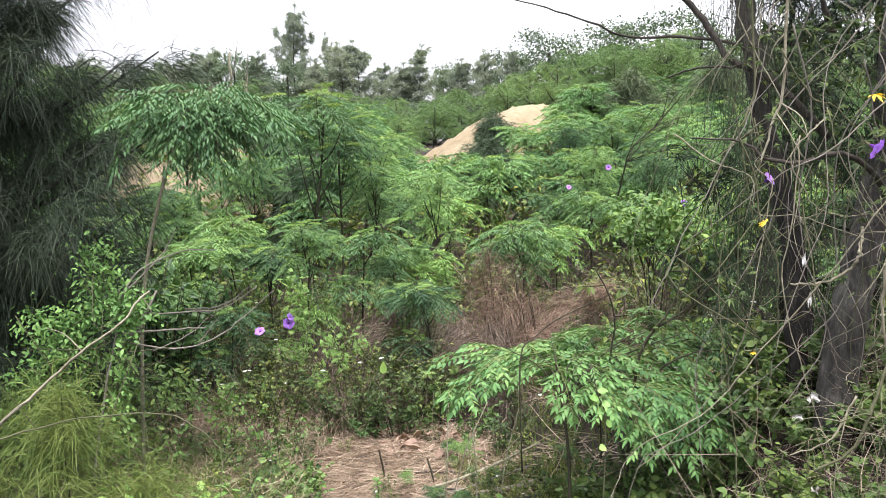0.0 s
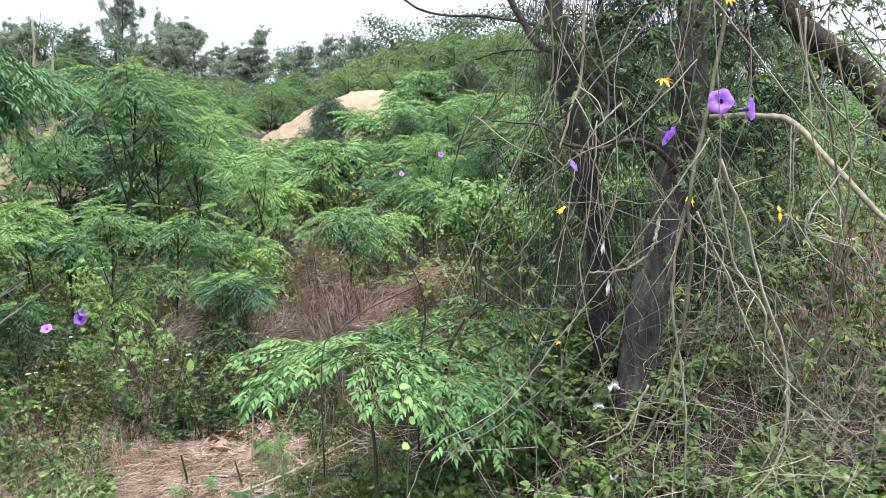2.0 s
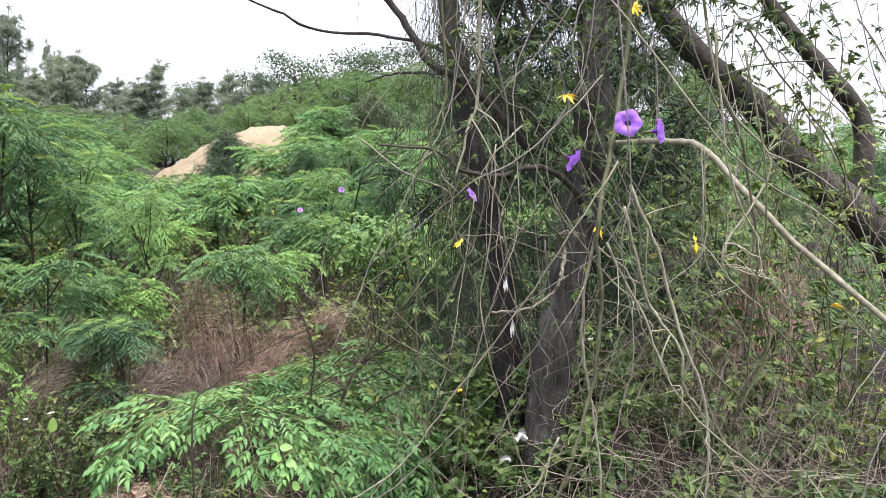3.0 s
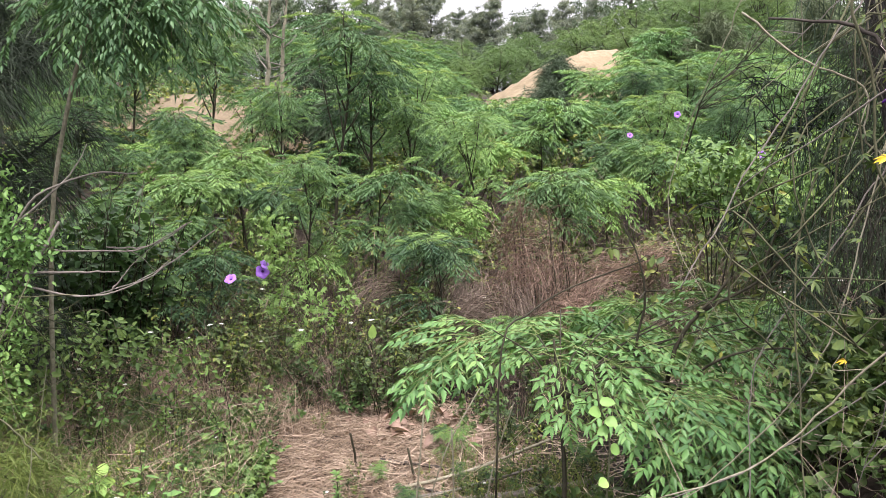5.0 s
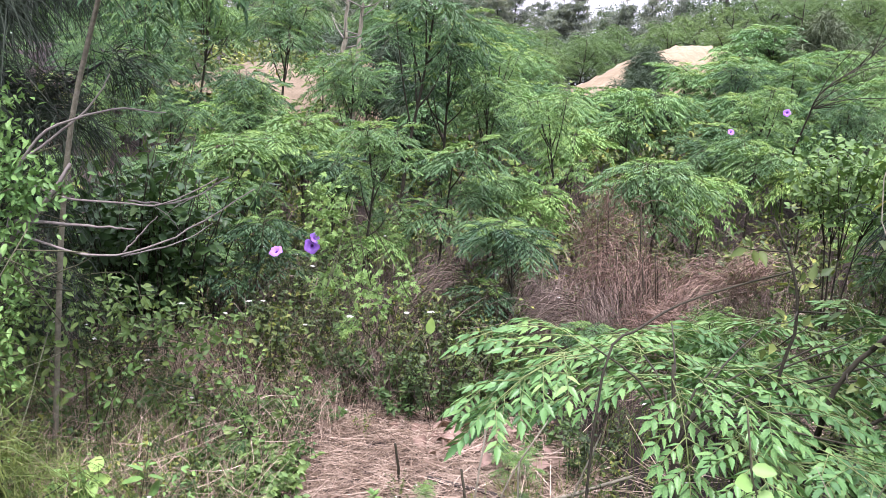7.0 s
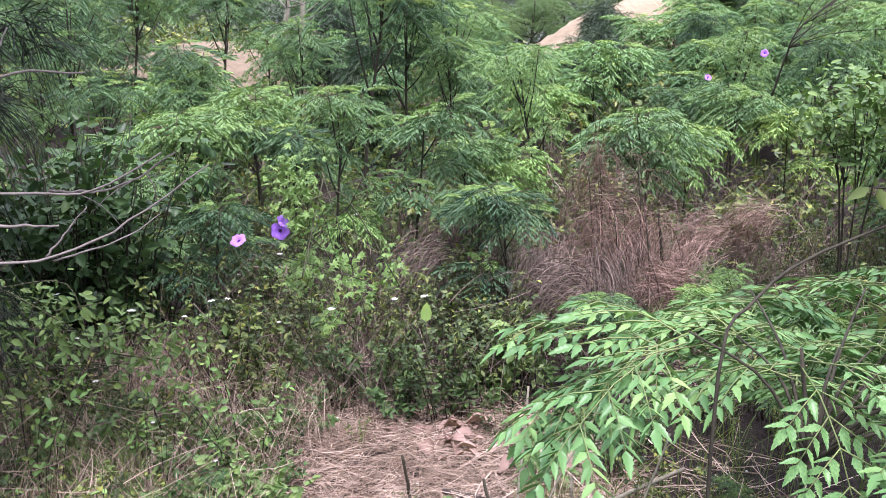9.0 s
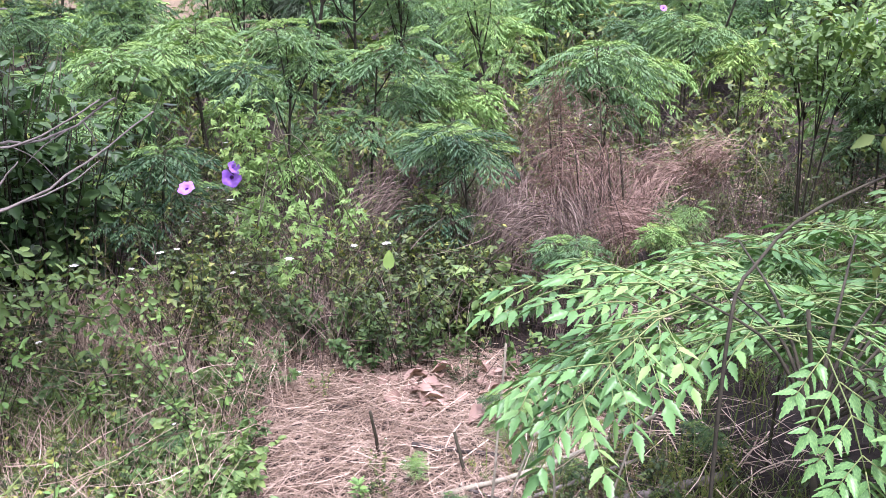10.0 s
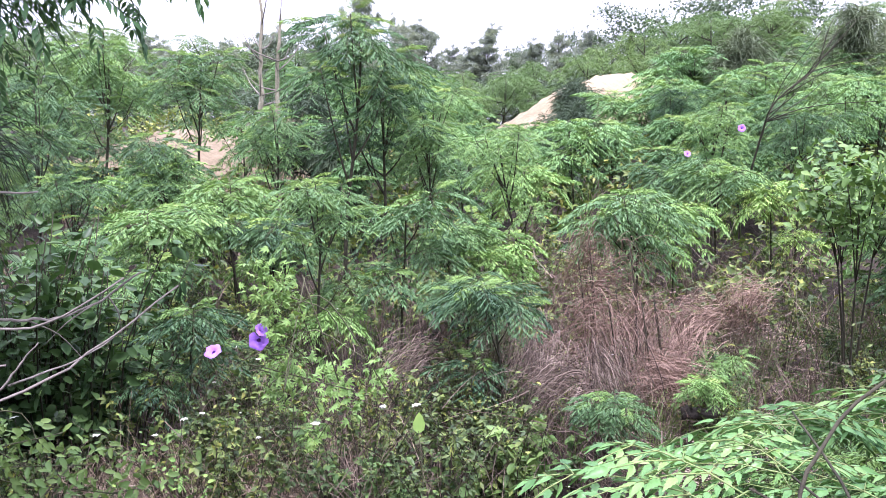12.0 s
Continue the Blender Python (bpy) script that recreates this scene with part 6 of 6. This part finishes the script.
for k, (r, pts, m, label) in enumerate([
        (0.006, [(-0.40, 3.93, 0.0), (-0.405, 3.91, 0.08), (-0.42, 3.9, 0.17)], M_STEM, "short dark stub standing in the litter"),
        (0.006, [(-0.13, 3.82, 0.0), (-0.15, 3.84, 0.07), (-0.17, 3.87, 0.13)], M_STEM, "short dark stub standing in the litter"),
        (0.009, [(-0.30, 3.95, 0.03), (-0.1, 3.92, 0.03), (0.05, 3.9, 0.02)], M_LIMB, "dark fallen stick on the litter"),
        (0.008, [(-0.2, 3.72, 0.02), (0.1, 3.78, 0.09), (0.42, 3.95, 0.16)], M_VINE, "pale fallen stick at the edge of the patch"),
        (0.018, [(0.05, 3.62, 0.03), (0.3, 3.7, 0.04), (0.6, 3.82, 0.05)], M_DEADWOOD, "fallen bark-covered branch beside the patch"),
        (0.013, [(-0.05, 3.5, 0.05), (0.3, 3.52, 0.06), (0.65, 3.6, 0.08)], M_LIMB, "fallen bark-covered branch beside the patch"),
        (0.0035, [(-0.08, 3.38, 0.0), (-0.06, 3.42, 0.3), (-0.04, 3.48, 0.6)], M_VINE, "thin pale dry stalk standing upright"),
        (0.003, [(-0.05, 3.5, 0.05), (0.03, 3.55, 0.3), (0.14, 3.62, 0.5)], M_VINE, "thin dry leaning stalk"),
        (0.007, [(-0.25, 3.60, 0.03), (0.0, 3.66, 0.05), (0.35, 3.82, 0.09)], M_DEADWOOD, "grey fallen stick at the edge of the patch"),
        (0.005, [(-0.15, 3.75, 0.03), (0.05, 3.62, 0.05), (0.2, 3.45, 0.07)], M_LIMB, "thin dark fallen twig beside the patch"),
        (0.004, [(-0.35, 3.58, 0.03), (-0.1, 3.60, 0.05), (0.12, 3.72, 0.06)], M_VINE, "thin fallen twig on the litter"),
        (0.006, [(0.15, 3.9, 0.02), (0.35, 3.75, 0.06), (0.5, 3.55, 0.09)], M_LIMB, "dark fallen stick beside the patch"),
        (0.0035, [(0.05, 3.3, 0.0), (0.07, 3.32, 0.25), (0.06, 3.35, 0.45)], M_VINE, "thin pale dry stalk standing upright"),
        (0.003, [(0.16, 3.35, 0.0), (0.20, 3.36, 0.3), (0.27, 3.38, 0.55)], M_VINE, "thin dry leaning stalk"),
        (0.003, [(0.23, 2.81, 0.5), (0.24, 2.87, 0.92), (0.31, 2.99, 0.97), (0.43, 3.11, 1.02), (0.70, 3.26, 1.09)], M_STEM, "dark bare branch rising through the young chinaberry")]):
    stick(pts, r, m, label, seed=k)
stick([(0.585, 5.2, 0.215), (0.66, 5.19, 0.22), (0.745, 5.2, 0.225)], 0.028, M_LIMB, "short grey-brown log lying on dead boughs", "log", 20, "log")


def fallen_leaf(x, y, turn, size, k):
    rng = np.random.default_rng(970 + k)
    b = Buf()
    v = OVAL[0] * np.array((0.52 * size, size, 1.4 * size)) + np.array((0, -size / 2, 0))
    v[:, 2] += 1.1 * (v[:, 0] ** 2) / size - 0.4 * (v[:, 1] ** 2) / size + rng.normal(0, 0.035 * size, len(v))
    b.add(v, OVAL[1])
    ob = solid("dry_leaf", b, M_DRYLEAF, "large curled pinkish-brown dry leaf on the litter", "leaf", "dry leaves")
    ob.matrix_basis = pose(x, y, gz(x, y) + rng.uniform(0.025, 0.06), rng.uniform(-22, 35), rng.uniform(-25, 25), turn)


rng_leaf = np.random.default_rng(33)
for k in range(52):
    fallen_leaf(rng_leaf.normal(-0.22, 0.16), rng_leaf.normal(4.34, 0.13), rng_leaf.uniform(0, 360), rng_leaf.uniform(0.035, 0.105), k)


# ---------------------------------------------------------------- flowers, yellow leaves, litter
def flower(x, y, z, face, size, k, label="open violet morning-glory flower with a dark throat"):
    """A funnel-shaped bloom, five-lobed at the rim."""
    rng = np.random.default_rng(1000 + k)
    ob = thing("violet_flower", label, "flower", "violet flowers", (x, y, z))
    n = 30
    a = np.arange(n) * 2 * np.pi / n

    def rings(radii, depths, wave):
        b = Buf()
        v = []
        for r, d, w in zip(radii, depths, wave):
            rr = r * (1 + w * np.cos(5 * a + 0.4))
            v.append(np.stack([rr * np.cos(a), rr * np.sin(a), d + 0.05 * w * size * np.sin(10 * a) + rng.normal(0, 0.002 * r / 0.03, n) * (r > 0.012)], -1))
        i, j = np.meshgrid(np.arange(len(radii) - 1), np.arange(n), indexing="ij")
        i, j = i.ravel(), j.ravel()
        q = (j + 1) % n
        b.add(np.concatenate(v), np.concatenate([np.stack([i * n + j, i * n + q, (i + 1) * n + q], 1), np.stack([i * n + j, (i + 1) * n + q, (i + 1) * n + j], 1)]))
        return b

    h = size / 2
    part("corolla", rings([h * 0.22, h * 0.42, h * 0.75, h * 1.0], [-0.010, -0.002, 0.002, -0.002], [0, 0.01, 0.03, 0.07]), M_PETAL, ob, "violet rim")
    part("throat", rings([0.001, h * 0.12, h * 0.22], [-0.028, -0.020, -0.010], [0, 0, 0]), M_THROAT, ob, "dark purple throat")
    tail = Buf()
    tube(tail, [(0, 0, -0.024), (0, 0, -0.036), (0.004, 0, -0.05)], [0.0045, 0.004, 0.0015], 6)
    part("calyx", tail, M_VINEGREEN, ob, "green calyx")
    ob.rotation_euler = (Vector(face)).to_track_quat("Z", "Y").to_euler()


for k, (x, y, z, fx, fy, fz, size) in enumerate([
        (1.29, 2.12, 1.76, -0.55, -0.95, 0.1, 0.066), (1.37, 2.10, 1.74, 0.95, -0.3, 0.1, 0.06), (1.19, 2.206, 1.67, 0.62, -0.6, -0.5, 0.062), (1.092, 2.693, 1.571, 0.7, -0.5, 0.55, 0.05),
        (-0.96, 4.45, 0.735, 0.15, -1, 0.15, 0.066), (-0.945, 4.45, 0.772, 0.75, -0.4, 0.6, 0.05), (-1.15, 4.52, 0.68, -0.1, -0.7, 0.9, 0.06),
        (1.72, 8.55, 1.39, -0.2, -1, 0.2, 0.062), (1.28, 8.47, 1.20, 0.1, -0.9, 0.6, 0.055), (1.78, 6.0, 1.2, 0, -1, 0.2, 0.055), (2.0, 1.75, 1.72, -0.6, -0.8, 0, 0.065), (2.05, 1.75, 1.6, -0.9, -0.5, 0.1, 0.065)]):
    flower(x, y, z, (fx, fy, fz), size, k)


def yellow_leaf(x, y, z, k):
    rng = np.random.default_rng(1100 + k)
    b = Buf()
    star_leaves(b, rng, np.array([(0, 0, 0.0)]), 0.038)
    solid("yellow_leaf", b, M_YELLOW, "withered yellow lobed leaf on a vine", "leaf", "yellow leaves", at=(x, y, z))


for k, (x, y, z) in enumerate([(0.91, 2.27, 1.47), (1.04, 1.95, 1.81), (1.32, 1.88, 1.49), (1.44, 1.61, 1.39), (1.04, 2.67, 0.97), (1.25, 2.2, 1.5), (0.95, 2.0, 2.1), (1.2, 1.95, 2.0)]):
    yellow_leaf(x, y, z, k)


def pale_leaf():
    """One pale leaf that stands out on a thin weed."""
    ob = thing("pale_leaf_weed", "thin weed with one upright pale yellow-green leaf", "weed", at=(-0.43, 4.47, gz(-0.43, 4.47)))
    b, l = Buf(), Buf()
    tube(b, spline([(0, 0, -0.02), (0.01, 0, 0.2), (0, 0, 0.42)], 7), np.linspace(0.003, 0.0015, 7), 5)
    put(l, OVAL, np.array([(0, 0, 0.41)]), np.array([(0.05, 0, 1.0)]), np.array([(0.1, -1.0, 0.1)]), 0.075, 0.042)
    part("stalk", b, M_VINEGREEN, ob)
    part("leaf", l, M_LIME, ob)


pale_leaf()


def scrap(name, x, y, z, size, material, label, category, seed):
    rng = np.random.default_rng(seed)
    bm = bmesh.new()
    bmesh.ops.create_icosphere(bm, subdivisions=3, radius=1)
    for v in bm.verts:
        v.co *= 0.75 + 0.45 * noise.noise(v.co * 1.9 + Vector((seed, 0, 0))) + 0.1 * noise.noise(v.co * 6)
        v.co = Vector((v.co.x * size[0], v.co.y * size[1], v.co.z * size[2]))
    me = bpy.data.meshes.new(name)
    bm.to_mesh(me)
    bm.free()
    me.polygons.foreach_set("use_smooth", [True] * len(me.polygons))
    solid(name, me, material, label, category, at=(x, y, z))


def film_scrap(x, y, z, size, label, seed):
    """A crumpled piece of thin plastic film."""
    rng = np.random.default_rng(seed)
    n = 9
    u, v = np.meshgrid(np.linspace(-0.5, 0.5, n), np.linspace(-0.5, 0.5, n))
    p = np.stack([u * (1 - 0.5 * np.abs(v)), 0.25 * np.sin(5 * u + seed) + 0.2 * np.sin(7 * v) + rng.normal(0, 0.06, u.shape), v + 0.2 * np.sin(6 * u + 1)], -1) * np.array(size)
    b = Buf()
    i = (np.arange(n - 1)[:, None] * n + np.arange(n - 1)[None]).ravel()
    b.add(p + rng.normal(0, 0.03, p.shape) * np.array(size), np.concatenate([np.stack([i, i + 1, i + n + 1], 1), np.stack([i, i + n + 1, i + n], 1)]))
    solid("plastic_scrap", b, M_PLASTIC, label, "rubbish", at=(x, y, z))


film_scrap(-1.31, 3.26, gz(-1.31, 3.26) + 0.10, (0.06, 0.03, 0.03), "torn white plastic scrap in the grass", 15)
film_scrap(1.20, 2.58, 0.83, (0.045, 0.025, 0.03), "crumpled white plastic scrap caught at the trunk", 7)
film_scrap(1.14, 2.56, 0.77, (0.035, 0.02, 0.02), "small white plastic scrap at the foot of the tree", 9)
film_scrap(1.09, 2.42, 1.33, (0.014, 0.01, 0.034), "shred of grey-white plastic hanging on a vine", 11)
film_scrap(1.10, 2.40, 1.21, (0.014, 0.01, 0.036), "shred of white plastic hanging below a limb", 13)
scrap("cloth_rag", 2.22, 2.05, 1.33, (0.03, 0.02, 0.16), M_RAG, "pale blue rag hanging in the vines", "rag", 12)
scrap("stone", 1.14, 2.47, gz(1.14, 2.47) + 0.03, (0.045, 0.04, 0.03), M_STONE, "pale broken stone among dead stems", "stone", 4)


def bean_leaves():
    """A climbing stem with a few round light-green leaves under the young chinaberry."""
    rng = np.random.default_rng(1300)
    ob = thing("bean_vine", "small climbing vine with round light-green leaves", "climber", at=(0.48, 2.58, gz(0.48, 2.58)))
    o = np.array(ob.location)
    b = Buf()
    line = spline([(0.46, 2.6, gz(0.46, 2.6)), (0.5, 2.58, 0.72), (0.47, 2.56, 0.88), (0.45, 2.56, 0.98)], 14)
    tube(b, line - o, np.linspace(0.003, 0.0015, 14), 5)
    part("stalk", b, M_VINEGREEN, ob)
    for k in range(6):
        l = Buf()
        i = 4 + k
        w = np.array((1 if k % 2 else -1, -0.4, -0.3)) + rng.normal(0, 0.25, 3)
        put(l, OVAL, (line[min(i, 13)] - o)[None], w[None], np.array([(0.1, -0.7, 0.7)]), rng.uniform(0.026, 0.04), rng.uniform(0.024, 0.032))
        part("leaf", l, M_LIME, ob)


bean_leaves()


def front_sprig():
    """The bright upright sprig at the front edge of the litter."""
    rng = np.random.default_rng(1310)
    ob = thing("lime_sprig", "small upright sprig with crowded lime-green leaves at the litter", "weed", at=(-0.40, 3.57, gz(-0.40, 3.57)))
    b, l = Buf(), Buf()
    tube(b, [(0, 0, -0.02), (0.004, 0, 0.08), (0, 0, 0.16)], [0.003, 0.0025, 0.0015], 5)
    n = 60
    z = rng.uniform(0.03, 0.17, n)
    a = rng.uniform(0, 6.28, n)
    ln = rng.uniform(0.018, 0.034, n)
    put(l, DIAMOND, np.stack([0 * z, 0 * z, z], -1), np.stack([np.cos(a), np.sin(a), rng.uniform(0.1, 0.9, n)], -1), np.array([(0, 0, 1.0)]) + rng.normal(0, 0.2, (n, 3)), ln, ln * 0.45)
    part("stalk", b, M_VINEGREEN, ob)
    part("foliage", l, M_LIME, ob)


front_sprig()

# the patterns have served
for ob in PATTERNS:
    for o in (*ob.children_recursive, ob):
        bpy.data.objects.remove(o)
